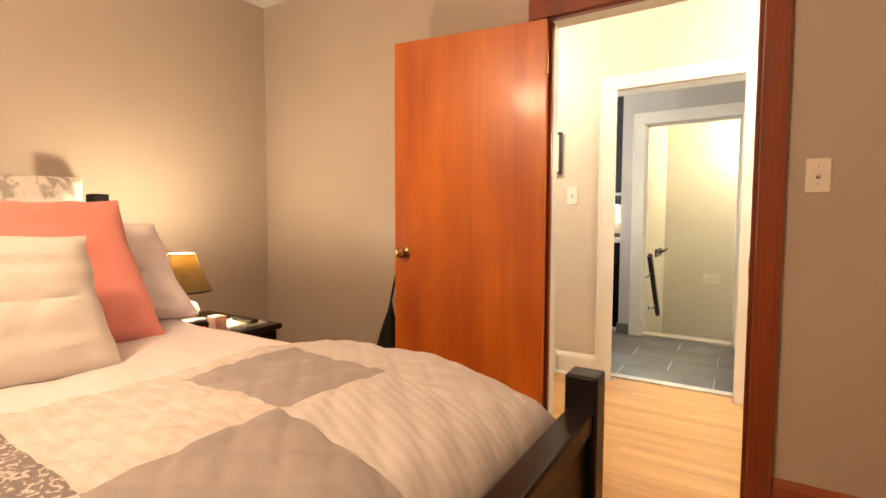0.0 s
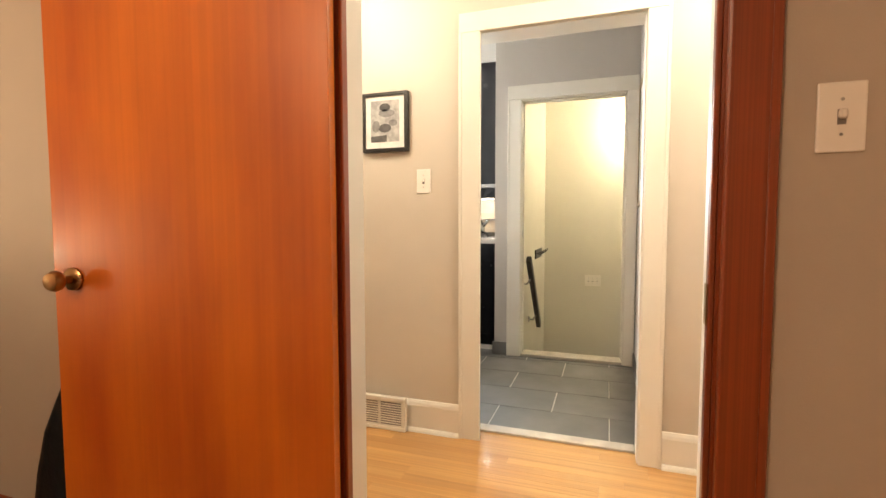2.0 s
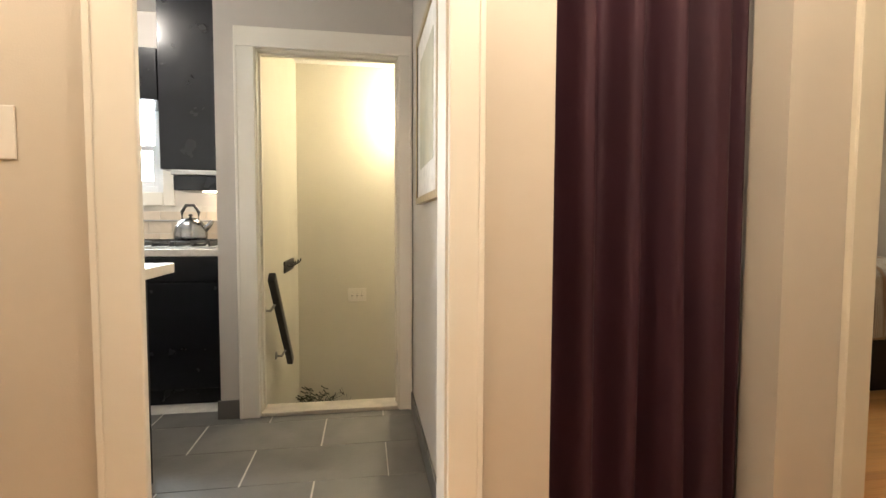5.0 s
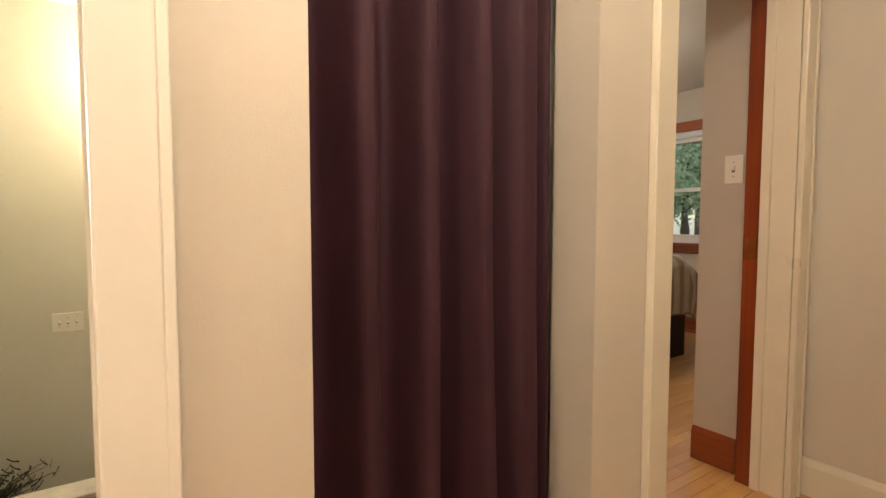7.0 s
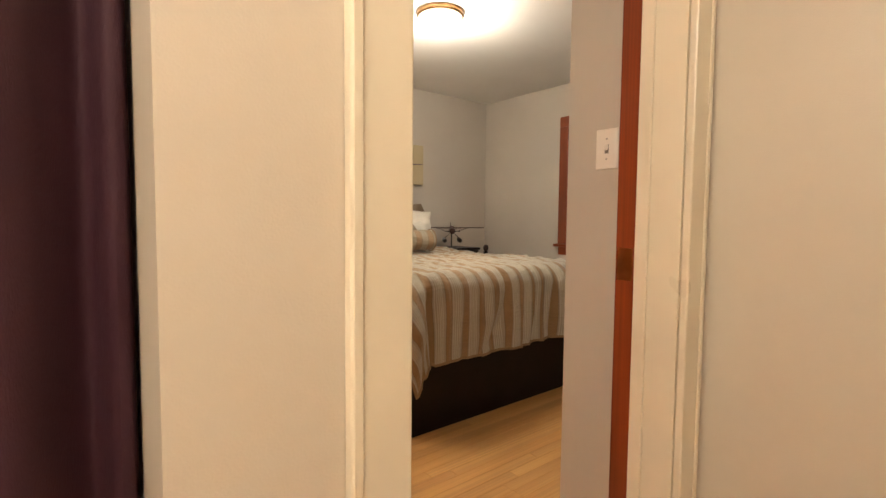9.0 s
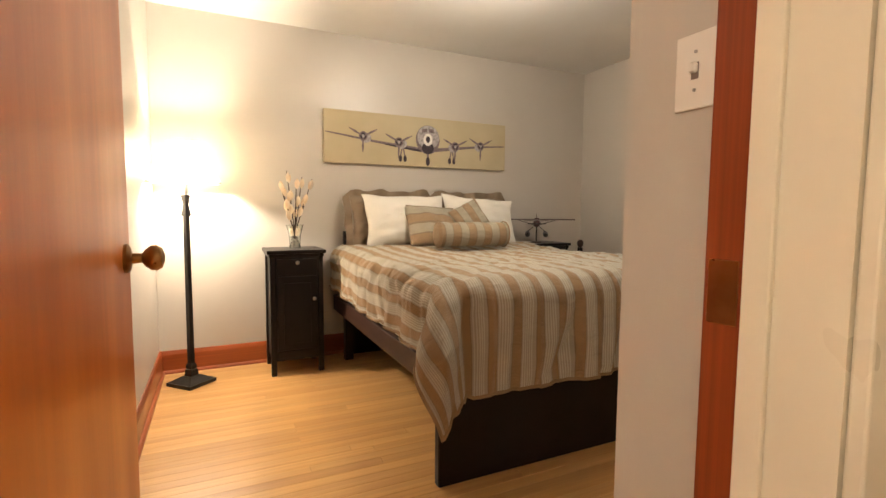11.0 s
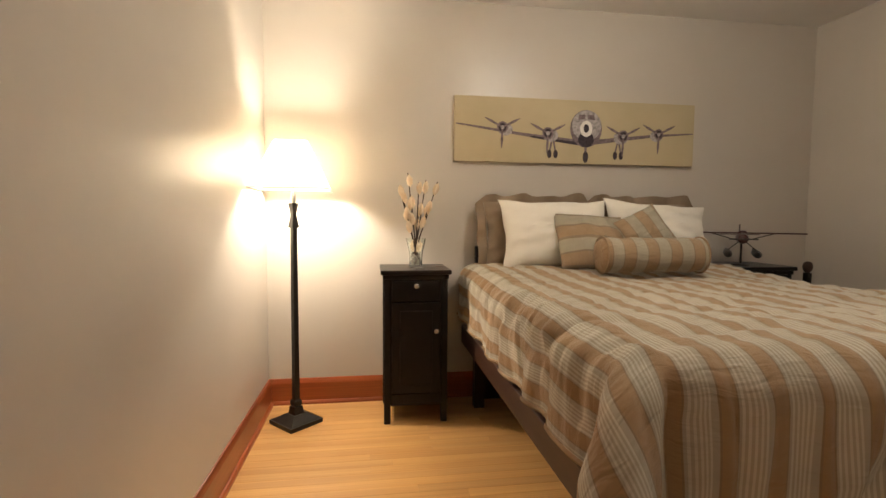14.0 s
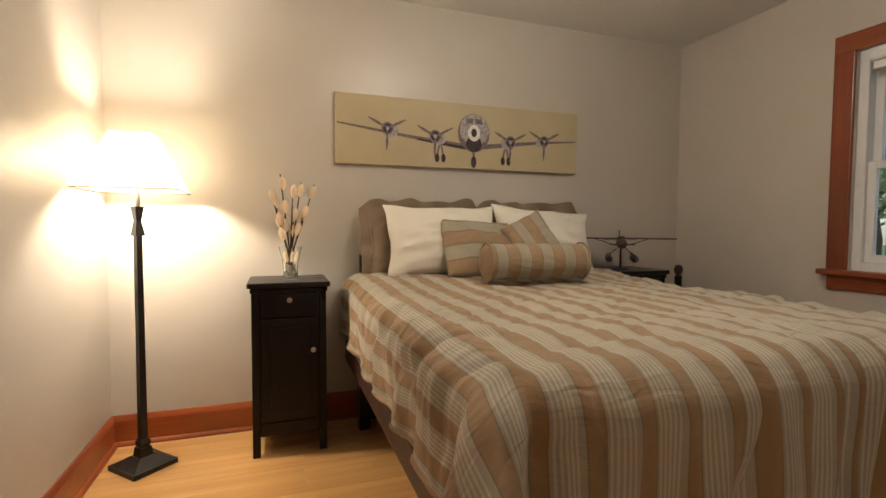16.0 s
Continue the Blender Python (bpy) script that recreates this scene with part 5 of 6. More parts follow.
def comforter():
    nu, nv = 200, 230

    def lumps(a, b):
        # filling pushed up between the stripes, deepest towards the foot
        puff = abs(math.sin(math.pi * (a / 0.110 + 0.22 * noise.noise((b * 2.5, a * 2, 6))))) ** 0.7
        ramp = min(max((b - 0.5) / 1.2, 0.25), 1.0)
        return 0.020 * math.exp(-((b - 0.25) / 0.35) ** 2) + 0.010 * ramp * (puff - 0.6)
    bm = drape(0.805, 1.965, 0.315, 0.470, 0.12, nu, nv, fold=0.013, wrinkle=0.009, seed=11.0, hem=0.006, lumps=lumps, corner=0.13)
    for v in bm.verts:
        # short puckers across the stripes, strongest on the hanging sides
        x, y, z = v.co
        side = min(max((abs(x) - 0.55) / 0.2, 0.0), 1.0)
        foot = min(max((y - 1.80) / 0.12, 0.0), 1.0)
        p = noise.noise((x * 5, y * 19, z * 5)) + 0.6 * noise.noise((x * 9 + 4, y * 34, z * 8))
        p -= 1.8 * max(0.0, 1 - 5 * abs(noise.noise((x * 3.2, y * 7, z * 3 + 2))))
        q = noise.noise((x * 8, 7, z * 1.5)) + 0.5 * noise.noise((x * 19, 3, z * 3))
        q -= 0.9 * max(0.0, 1 - 4 * abs(noise.noise((x * 5, 1.5, z * 1.6))))
        v.co.z += (0.0045 + 0.004 * side) * p * (1 - foot)
        v.co.x += (0.010 if x > 0 else -0.010) * side * p * max(0.0, 1 - 2 * foot)
        v.co.y += foot * (0.036 * q + 0.014 * (abs(math.sin(math.pi * x / 0.110)) - 0.6) * min(max(-z / 0.1, 0.0), 1.0))
    bmesh.ops.transform(bm, matrix=pose(3.275, 6.775, 0.838, 0, 0, 180), verts=bm.verts)
    bm.verts.ensure_lookup_table()
    edge = [j * (nu + 1) for j in range(0, nv + 1, 2)] + [nv * (nu + 1) + i for i in range(1, nu, 2)] + [j * (nu + 1) + nu for j in range(nv, -1, -2)]
    line = [bm.verts[k].co.copy() for k in edge]
    root = empty("comforter", pose(0, 0, 0), "tan and sand striped comforter draped over the bed", "comforter")
    part("cover", thicken(bm, 0.014), COMFORTER, root, smooth=True)
    part("hem_piping", tube(line, 0.008, 6), PIPING, root, "rounded tan hem piping", smooth=True)
    return root


comforter()

put_pillow("pillow_sham", pillow(0.64, 0.395, 0.16, seed=21, wrinkle=0.016, corner=0.6), SHAMPLAIN, pose(2.94, 6.66, 0.835, -15, 0, 0), "plain tan brown pillow sham with a ruffled border", frill_bm=frill(0.64, 0.395, 0.045, 1.0), group="tan pillow shams")
put_pillow("pillow_sham", pillow(0.64, 0.395, 0.16, seed=22, wrinkle=0.016, corner=0.6), SHAMPLAIN, pose(3.63, 6.66, 0.835, -15, 0, 0), "plain tan brown pillow sham with a ruffled border", frill_bm=frill(0.64, 0.395, 0.045, 2.0), group="tan pillow shams")
put_pillow("white_pillow", pillow(0.66, 0.41, 0.20, seed=23, wrinkle=0.016, pinch=0.09, corner=0.62), WHITECASE, pose(3.01, 6.50, 0.845, -22, 0, 0), "plain white cotton pillow leaning on the shams", group="white pillows")
put_pillow("white_pillow", pillow(0.66, 0.41, 0.20, seed=24, wrinkle=0.016, pinch=0.09, corner=0.62), WHITECASE, pose(3.64, 6.51, 0.84, -22, 4, 0), "plain white cotton pillow leaning on the shams", group="white pillows")
put_pillow("throw_cushion", pillow(0.40, 0.36, 0.12, seed=25, wrinkle=0.008, pinch=0.05), SHAM, pose(3.14, 6.31, 0.85, -36, 3, -3), "tan striped square cushion with a plain border", "cushion")
put_pillow("throw_cushion", pillow(0.26, 0.27, 0.10, seed=26, wrinkle=0.006, pinch=0.05), BOLSTER, pose(3.48, 6.30, 0.935, -28, -26, -6), "small tan striped cushion tilted on one corner", "cushion")


def bolster():
    root = empty("bolster_cushion", pose(3.315, 6.115, 0.945, 0, 0, -3), "tan striped bolster cushion with gathered ends", "cushion")
    bm = bmesh.new()
    uvl = bm.loops.layers.uv.new("cloth")
    prof = [(-0.262, 0.012), (-0.266, 0.045), (-0.262, 0.072), (-0.25, 0.083)] + [(-0.25 + 0.5 * i / 24, 0.087 + 0.003 * math.sin(i)) for i in range(25)] + [(0.25, 0.083), (0.262, 0.072), (0.266, 0.045), (0.262, 0.012)]
    n = 36
    rings = []
    for x, r in prof:
        row = []
        for i in range(n):
            a = 2 * math.pi * i / n
            rr = r + 0.003 * noise.noise((x * 14, math.cos(a) * 2, math.sin(a) * 2))
            row.append((bm.verts.new((x, rr * math.cos(a), rr * math.sin(a) * 0.96)), x, a * 0.08))
        rings.append(row)
    for a, b in zip(rings, rings[1:]):
        for i in range(n):
            q = (a[i], a[(i + 1) % n], b[(i + 1) % n], b[i])
            f = bm.faces.new([v[0] for v in q])
            for loop, v in zip(f.loops, q):
                loop[uvl].uv = (v[1] + 0.4, v[2])
    bm.faces.new([v[0] for v in reversed(rings[0])])
    bm.faces.new([v[0] for v in rings[-1]])
    part("roll", bm, BOLSTER, root, smooth=True)
    for x in (-0.25, 0.25):
        part("piping", cone_shade(0.092, -0.003, 0.092, 0.003, 36, 0.008), BOLSTER, root).matrix_basis = pose(x, 0, 0, 0, 90, 0)
    return root


bolster()


def nightstand(m, label):
    root = empty("nightstand", m, label, "nightstand", "black nightstands")
    w, d, h = 0.172, 0.33, 0.84          # half width, depth, height; the front at y = 0
    part("body", box((-w + 0.012, 0.006, 0.10), (w - 0.012, d, h - 0.05)), BLACKWOOD, root)
    for x in (-w, w - 0.035):
        for y0, y1 in ((0.0, 0.035), (d - 0.035, d)):
            part("leg", box((x, y0, 0), (x + 0.035, y1, h - 0.05), 0.003), BLACKWOOD, root)
    part("cornice", box((-w - 0.006, -0.008, h - 0.05), (w + 0.006, d, h - 0.025), 0.006, 2), BLACKWOOD, root, "stepped moulding under the top")
    part("top", box((-w - 0.018, -0.022, h - 0.025), (w + 0.018, d + 0.004, h), 0.006, 3), BLACKWOOD, root)
    drawer = part("drawer", box((-w + 0.042, -0.006, h - 0.165), (w - 0.042, 0.006, h - 0.058), 0.003, 2), BLACKWOOD, root)
    door = part("cabinet_door", box((-w + 0.042, -0.006, 0.17), (w - 0.042, 0.006, h - 0.175), 0.003, 2), BLACKWOOD, root)
    part("door_panel", box((-w + 0.085, -0.0095, 0.215), (w - 0.085, -0.0055, h - 0.22), 0.003, 2), BLACKWOOD, door, "raised door panel")
    part("apron", box((-w + 0.035, 0.0, 0.10), (w - 0.035, 0.012, 0.165), 0.003), BLACKWOOD, root)
    kn = [(0.007, 0), (0.006, 0.010), (0.012, 0.016), (0.013, 0.022), (0.006, 0.026)]
    part("knob", lathe(kn, 16, pose(0.0, -0.006, 0.757, 90, 0, 0)), STEEL, drawer, "small bright steel knob", smooth=True)
    part("knob", lathe(kn, 16, pose(0.108, -0.006, 0.511, 90, 0, 0)), STEEL, door, "small bright steel knob", smooth=True)
    return root


ns = nightstand(pose(2.195, 6.483, 0), "tall black nightstand with one drawer and a door")
copy_thing(ns, pose(4.30, 6.483, 0))

SHADE2 = mat("white_lamp_shade_cloth", (0.85, 0.80, 0.70), (0.82, 0.77, 0.67), 0.85, 20, 0.1, 500)
translucent(SHADE2, 0.84, (0.97, 0.92, 0.80))
# shade made partly transparent: bulb light passes straight through, to brighten the wall around
shade_out = SHADE2.node_tree.nodes["Material Output"]
shade_clear = SHADE2.node_tree.nodes.new("ShaderNodeBsdfTransparent")
shade_mix = SHADE2.node_tree.nodes.new("ShaderNodeMixShader")
shade_mix.inputs[0].default_value = 0.15
SHADE2.node_tree.links.new(shade_out.inputs["Surface"].links[0].from_socket, shade_mix.inputs[1])
SHADE2.node_tree.links.new(shade_clear.outputs[0], shade_mix.inputs[2])
SHADE2.node_tree.links.new(shade_mix.outputs[0], shade_out.inputs["Surface"])
IRON = mat("dark_bronze_iron", (0.030, 0.026, 0.023), (0.020, 0.017, 0.015), 0.38, 20, 0.15, 90, metal=0.3)


def frustum(bm, s0, z0, s1, z1, turn=0.0):
    a = [bm.verts.new(Matrix.Rotation(turn, 3, "Z") @ Vector((x * s0 / 2, y * s0 / 2, z0))) for x, y in ((-1, -1), (1, -1), (1, 1), (-1, 1))]
    b = [bm.verts.new(Matrix.Rotation(turn, 3, "Z") @ Vector((x * s1 / 2, y * s1 / 2, z1))) for x, y in ((-1, -1), (1, -1), (1, 1), (-1, 1))]
    for i in range(4):
        bm.faces.new((a[i], a[(i + 1) % 4], b[(i + 1) % 4], b[i]))
    bm.faces.new(list(reversed(a)))
    bm.faces.new(b)
    return bm


def floor_lamp():
    root = empty("floor_lamp", pose(1.550, 6.575, 0), "dark iron floor lamp with a lit square white shade", "lamp")
    t = radians(43)
    bm = frustum(bmesh.new(), 0.200, 0.0, 0.200, 0.022, t)
    frustum(bm, 0.185, 0.022, 0.075, 0.055, t)
    frustum(bm, 0.058, 0.055, 0.048, 0.095, t)
    part("base", bm, IRON, root)
    bm = frustum(bmesh.new(), 0.036, 0.095, 0.044, 0.105, t)
    frustum(bm, 0.044, 0.105, 0.044, 0.122, t)
    frustum(bm, 0.044, 0.122, 0.030, 0.134, t)
    part("collar", bm, IRON, root)
    part("pole", frustum(bmesh.new(), 0.029, 0.134, 0.025, 1.062, t), IRON, root)
    bm = frustum(bmesh.new(), 0.042, 1.062, 0.022, 1.130, t)
    frustum(bm, 0.022, 1.130, 0.040, 1.192, t)
    part("neck", bm, IRON, root, "waisted iron neck")
    part("socket", lathe([(0.012, 1.192), (0.014, 1.205), (0.012, 1.245), (0.006, 1.268)], 14), STEEL, root, smooth=True)
    part("harp", tube([(0, 0, 1.268), (0.045, 0, 1.32), (0.045, 0, 1.44), (0, 0, 1.505)], 0.003, 6), STEEL, root)
    part("harp", tube([(0, 0, 1.268), (-0.045, 0, 1.32), (-0.045, 0, 1.44), (0, 0, 1.505)], 0.003, 6), STEEL, root)
    ts = radians(2)
    s0, s1, z0, z1 = 0.385, 0.16, 1.263, 1.51
    bm = bmesh.new()
    loops = []
    for s, z in ((s0, z0), (s1, z1), (s1 - 0.006, z1), (s0 - 0.006, z0)):
        loops.append([bm.verts.new(Matrix.Rotation(ts, 3, "Z") @ Vector((x * s / 2, y * s / 2, z))) for x, y in ((-1, -1), (1, -1), (1, 1), (-1, 1))])
    for k in range(4):
        a, b = loops[k], loops[(k + 1) % 4]
        for i in range(4):
            bm.faces.new((a[i], a[(i + 1) % 4], b[(i + 1) % 4], b[i]))
    shade = part("shade", bm, SHADE2, root, "lit white cloth shade")
    c = [Matrix.Rotation(ts, 3, "Z") @ Vector((x * s0 / 2, y * s0 / 2, z0)) for x, y in ((-1, -1), (1, -1), (1, 1), (-1, 1))]
    bm = bmesh.new()
    for i in range(4):
        add_tube(bm, [c[i], c[(i + 1) % 4]], 0.003, 6)
    part("shade_wire", bm, IRON, shade, "thin dark wire along the lower edge")
    return root


floor_lamp()

CLEARGLASS = glass("vase_glass", (0.93, 0.96, 0.94))
PEBBLE = mat("dark_mixed_pebble", (0.10, 0.085, 0.07), (0.32, 0.29, 0.24), 0.5, 60, ramp=(0.4, 0.6), per_piece=0.4)
REED = mat("dark_reed_stem", (0.035, 0.018, 0.012), (0.06, 0.03, 0.018), 0.55, 30)
FLUFF = mat("cream_feather", (0.76, 0.58, 0.38), (0.82, 0.70, 0.53), 0.8, 25, 0.2, 200)


def vase():
    root = empty("glass_vase", pose(2.205, 6.625, 0.84), "clear flared glass vase with pebbles and feathered reeds", "vase")
    n, t = 32, 0.004
    prof = [(0.040, 0.0), (0.036, 0.02), (0.036, 0.05), (0.042, 0.10), (0.058, 0.165), (0.054, 0.165), (0.038, 0.10), (0.032, 0.05), (0.032, 0.012)]
    glass_ob = part("vessel", lathe(prof, n), CLEARGLASS, root, "clear flared glass", smooth=True)
    glass_ob.visible_shadow = False
    rnd = random.Random(3)
    for i in range(46):
        r, a = 0.021 * math.sqrt(rnd.random()), rnd.uniform(0, 6.28)
        z = 0.022 + 0.062 * (i / 46)
        bm = bmesh.new()
        bmesh.ops.create_icosphere(bm, subdivisions=1, radius=1.0)
        bmesh.ops.transform(bm, matrix=pose(r * math.cos(a), r * math.sin(a), z, rnd.uniform(0, 90), rnd.uniform(0, 90), 0) @ Matrix.Diagonal((0.010, 0.008, 0.006, 1)), verts=bm.verts)
        part("pebble", bm, PEBBLE, root, smooth=True)
    tips = [(-0.095, 0.0, 0.455, 0), (-0.045, 0.02, 0.53, 1), (0.015, -0.01, 0.475, 0), (0.055, 0.01, 0.49, 1), (0.12, 0.0, 0.48, 1), (-0.06, -0.02, 0.33, 1), (0.02, 0.02, 0.35, 1), (0.075, -0.02, 0.37, 1), (-0.03, 0.0, 0.40, 1), (-0.08, 0.01, 0.425, 1)]
    for x, y, z, full in tips:
        b = Vector((-x * 0.15, -y * 0.2, 0.06))
        e = Vector((x, y, z))
        part("reed", tube([b, b.lerp(e, 0.5) + Vector((x * 0.04, 0, 0)), e], [0.0038, 0.0034, 0.0028], 6), REED, root, "dark thin stem", smooth=True)
        d = (e - b).normalized()
        for k, s in enumerate((0.90, 0.62) if full else (0.92,)):
            c = b.lerp(e, s) + Vector((0.005 * (-1) ** k, 0, 0))
            bm = bmesh.new()
            add_tube(bm, [c - d * 0.034, c - d * 0.016, c + d * 0.008, c + d * 0.026, c + d * 0.036], [0.004, 0.016, 0.018, 0.011, 0.003], 8)
            for v in bm.verts:
                v.co += Vector((0.003, 0.003, 0.002)) * noise.noise(v.co * 160)
            part("feather", bm, FLUFF, root, "cream feathery tuft", smooth=True)
    for i in range(5):
        a = i * 1.26
        part("feather", tube([(0.02 * math.cos(a), 0.02 * math.sin(a), 0.09), (0.03 * math.cos(a), 0.03 * math.sin(a), 0.13), (0.022 * math.cos(a), 0.022 * math.sin(a), 0.155)], [0.008, 0.010, 0.003], 6), FLUFF, root, "cream feathery tuft", smooth=True)
    return root


vase()

# ---- canvas with the aeroplane ----
CANVAS = mat("ochre_canvas", (0.50, 0.42, 0.27), (0.46, 0.385, 0.24), 0.75, 4, 0.25, 500)
PLUM, PLUMDARK, PLUMPALE = (mat("plum_ink_%s" % n, c, tuple(v * 0.5 for v in c), 0.75, 55) for n, c in (("mid", (0.22, 0.165, 0.18)), ("dark", (0.05, 0.035, 0.048)), ("pale", (0.46, 0.42, 0.43))))


def canvas_print():
    W, H = 1.578, 0.393
    root = empty("canvas_print", pose(2.453, YN2, 1.463), "long ochre canvas print of a propeller aeroplane head-on", "picture")
    part("canvas", box((0, -0.034, 0), (W, 0, H), 0.003, 2), CANVAS, root)
    y = -0.0345
    at = lambda u, v: (u * W, v * H)

    def layer(k):
        return y - 0.0007 * k - 0.0006, y - 0.0007 * k

    def shape(name, pts, m, k):
        part(name, flat(pts, *layer(k)), m, root)

    def spot(name, u, v, rx, rz, m, k):
        x, z = at(u, v)
        part(name, disc(x, z, rx, rz, *layer(k)), m, root)

    c = 0.530
    shape("printed_wing", [at(0.006, 0.585), at(0.10, 0.545), at(0.25, 0.47), at(0.40, 0.415), at(c, 0.37), at(c, 0.29), at(0.45, 0.325), at(0.25, 0.425), at(0.10, 0.51), at(0.006, 0.565)], PLUM, 0)
    shape("printed_wing", [at(c, 0.37), at(0.66, 0.43), at(0.82, 0.50), at(0.994, 0.54), at(0.994, 0.52), at(0.82, 0.455), at(0.66, 0.365), at(c, 0.29)], PLUM, 0)
    shape("printed_wing_shadow", [at(0.30, 0.42), at(0.45, 0.36), at(c, 0.335), at(c, 0.28), at(0.45, 0.315), at(0.30, 0.395)], PLUMDARK, 1)
    spot("printed_fuselage", c, 0.555, 0.105, 0.116, PLUM, 2)
    spot("printed_fuselage_light", c + 0.002, 0.605, 0.097, 0.095, PLUMPALE, 3)
    spot("printed_belly", c, 0.385, 0.052, 0.048, PLUMDARK, 4)
    spot("printed_nose", c, 0.555, 0.040, 0.050, PRINT, 5)
    spot("printed_nose_hole", c, 0.560, 0.018, 0.026, PLUMDARK, 6)
    for s in (-1, 1):
        x, z = at(c, 0.735)
        shape("printed_window", [(x + s * 0.008, z - 0.012), (x + s * 0.055, z - 0.016), (x + s * 0.048, z + 0.014), (x + s * 0.008, z + 0.016)], PLUM, 5)
    shape("printed_strut", [(c * W - 0.006, 0.055), (c * W + 0.006, 0.055), (c * W + 0.010, 0.125), (c * W - 0.010, 0.125)], PLUM, 1)
    spot("printed_wheel", c, 0.11, 0.018, 0.036, PLUMDARK, 2)
    for u, v, r, gear in ((0.188, 0.535, 0.040, 0), (0.372, 0.465, 0.042, 1), (0.688, 0.455, 0.042, -1), (0.842, 0.505, 0.038, 0)):
        x, z = at(u, v)
        spot("printed_engine", u + (0.012 if u < c else -0.010), v - 0.03, r * 1.15, r * 0.95, PLUMPALE, 2)
        spot("printed_engine", u, v, r * 0.85, r * 0.9, PLUM, 3)
        spot("printed_engine", u, v, r * 0.62, r * 0.66, PLUMDARK, 4)
        spot("printed_spinner", u, v, r * 0.28, r * 0.3, PLUMPALE, 6)
        for ang in (27, 153, 268):
            d = Vector((math.cos(radians(ang)), math.sin(radians(ang))))
            o = Vector((-d.y, d.x)) * 0.008
            p, q = Vector((x, z)) + d * 0.012, Vector((x, z)) + d * 0.125
            mid = p.lerp(q, 0.6)
            shape("printed_blade", [tuple(p - o * 0.6), tuple(mid - o), tuple(q - o * 0.3), tuple(q + o * 0.3), tuple(mid + o), tuple(p + o * 0.6)], PLUM, 5)
        if gear:
            for dx in (0.012, 0.052):
                gx = x + gear * dx
                spot("printed_wheel", gx / W, 0.145, 0.014, 0.026, PLUMDARK, 3)
                shape("printed_strut", [(gx - 0.005, 0.07), (gx + 0.005, 0.07), (x + gear * 0.032 + 0.006, z - 0.02), (x + gear * 0.032 - 0.006, z - 0.02)], PLUM, 1)
    return root


canvas_print()


def model_plane():
    root = empty("model_aeroplane", pose(4.22, 6.60, 0.84, 0, 0, -36), "small dark red model aeroplane with floats on a stand", "model plane")
    DARKRED = mat("dark_red_lacquer", (0.060, 0.018, 0.016), (0.04, 0.012, 0.011), 0.35, 20)
    part("stand_base", lathe([(0.05, 0), (0.05, 0.008), (0.03, 0.012)], 20), BLACKMETAL, root, smooth=True)
    part("stand_post", tube([(0, 0, 0.012), (0, 0, 0.14)], 0.006, 8), BLACKMETAL, root)
    part("fuselage", tube([(0, -0.13, 0.165), (0, -0.115, 0.165), (0, -0.06, 0.168), (0, 0.05, 0.172), (0, 0.20, 0.185)], [0.010, 0.028, 0.034, 0.030, 0.010], 14), DARKRED, root, smooth=True)
    for s in (-1, 1):
        part("wing", box((min(0, s * 0.32), -0.055, 0.196), (max(0, s * 0.32), 0.035, 0.204), 0.003), DARKRED, root)
        part("wing_strut", tube([(s * 0.03, -0.02, 0.155), (s * 0.16, -0.02, 0.196)], 0.003, 6), BLACKMETAL, root)
        part("float", tube([(s * 0.075, -0.16, 0.085), (s * 0.075, -0.13, 0.075), (s * 0.075, 0.0, 0.078), (s * 0.075, 0.12, 0.095)], [0.006, 0.022, 0.022, 0.006], 10), BLACKMETAL, root, smooth=True)
        part("float_strut", tube([(s * 0.02, -0.05, 0.145), (s * 0.075, -0.06, 0.095)], 0.003, 6), BLACKMETAL, root)
        part("tailplane", box((min(0, s * 0.11), 0.15, 0.184), (max(0, s * 0.11), 0.20, 0.188), 0.001), DARKRED, root)
    part("fin", box((-0.002, 0.15, 0.19), (0.002, 0.205, 0.25)), DARKRED, root)
    part("propeller", box((-0.075, -0.137, 0.161), (0.075, -0.133, 0.169), 0.001), BLACKMETAL, root)
    part("cabin", box((-0.02, -0.06, 0.19), (0.02, 0.02, 0.214), 0.006, 2), DARKRED, root)
    return root


model_plane()
fin = empty("wooden_post", pose(4.80, 6.70, 0), "slim dark wooden post with a rounded finial by the wall", "post")
part("shaft", box((-0.018, -0.018, 0), (0.018, 0.018, 0.775), 0.003), BLACKWOOD, fin)
part("finial", lathe([(0.012, 0.775), (0.024, 0.79), (0.030, 0.81), (0.026, 0.835), (0.012, 0.848)], 16), RAILWOOD, fin, "rounded brown finial", smooth=True)

# ---- spare bedroom window ----
sash_window("window_2", Matrix.Translation((XR2 + 0.02, W2[1], W2[2])) @ Matrix.Rotation(radians(-90), 4, "Z"), W2[1] - W2[0], W2[3] - W2[2], "white double-hung window with red stained casing")
for lo, hi in ((W2[0] - 0.095, W2[0]), (W2[1], W2[1] + 0.095)):
    trim("window_casing", box((XR2 - 0.022, lo, W2[2]), (XR2 - 0.0005, hi, W2[3]), 0.004, 2), REDWOOD, "red stained wooden window casing")
trim("window_casing", box((XR2 - 0.022, W2[0] - 0.095, W2[3]), (XR2 - 0.0005, W2[1] + 0.095, W2[3] + 0.095), 0.004, 2), REDBASE, "red stained wooden window head casing")
trim("window_sill", box((XR2 - 0.055, W2[0] - 0.125, W2[2] - 0.028), (XR2 + 0.019, W2[1] + 0.125, W2[2] - 0.0005), 0.006, 2), REDBASE, "red stained wooden window sill")
trim("window_apron", box((XR2 - 0.018, W2[0] - 0.09, W2[2] - 0.105), (XR2 - 0.0005, W2[1] + 0.09, W2[2] - 0.029), 0.004, 2), REDBASE, "red stained wooden apron below the sill")
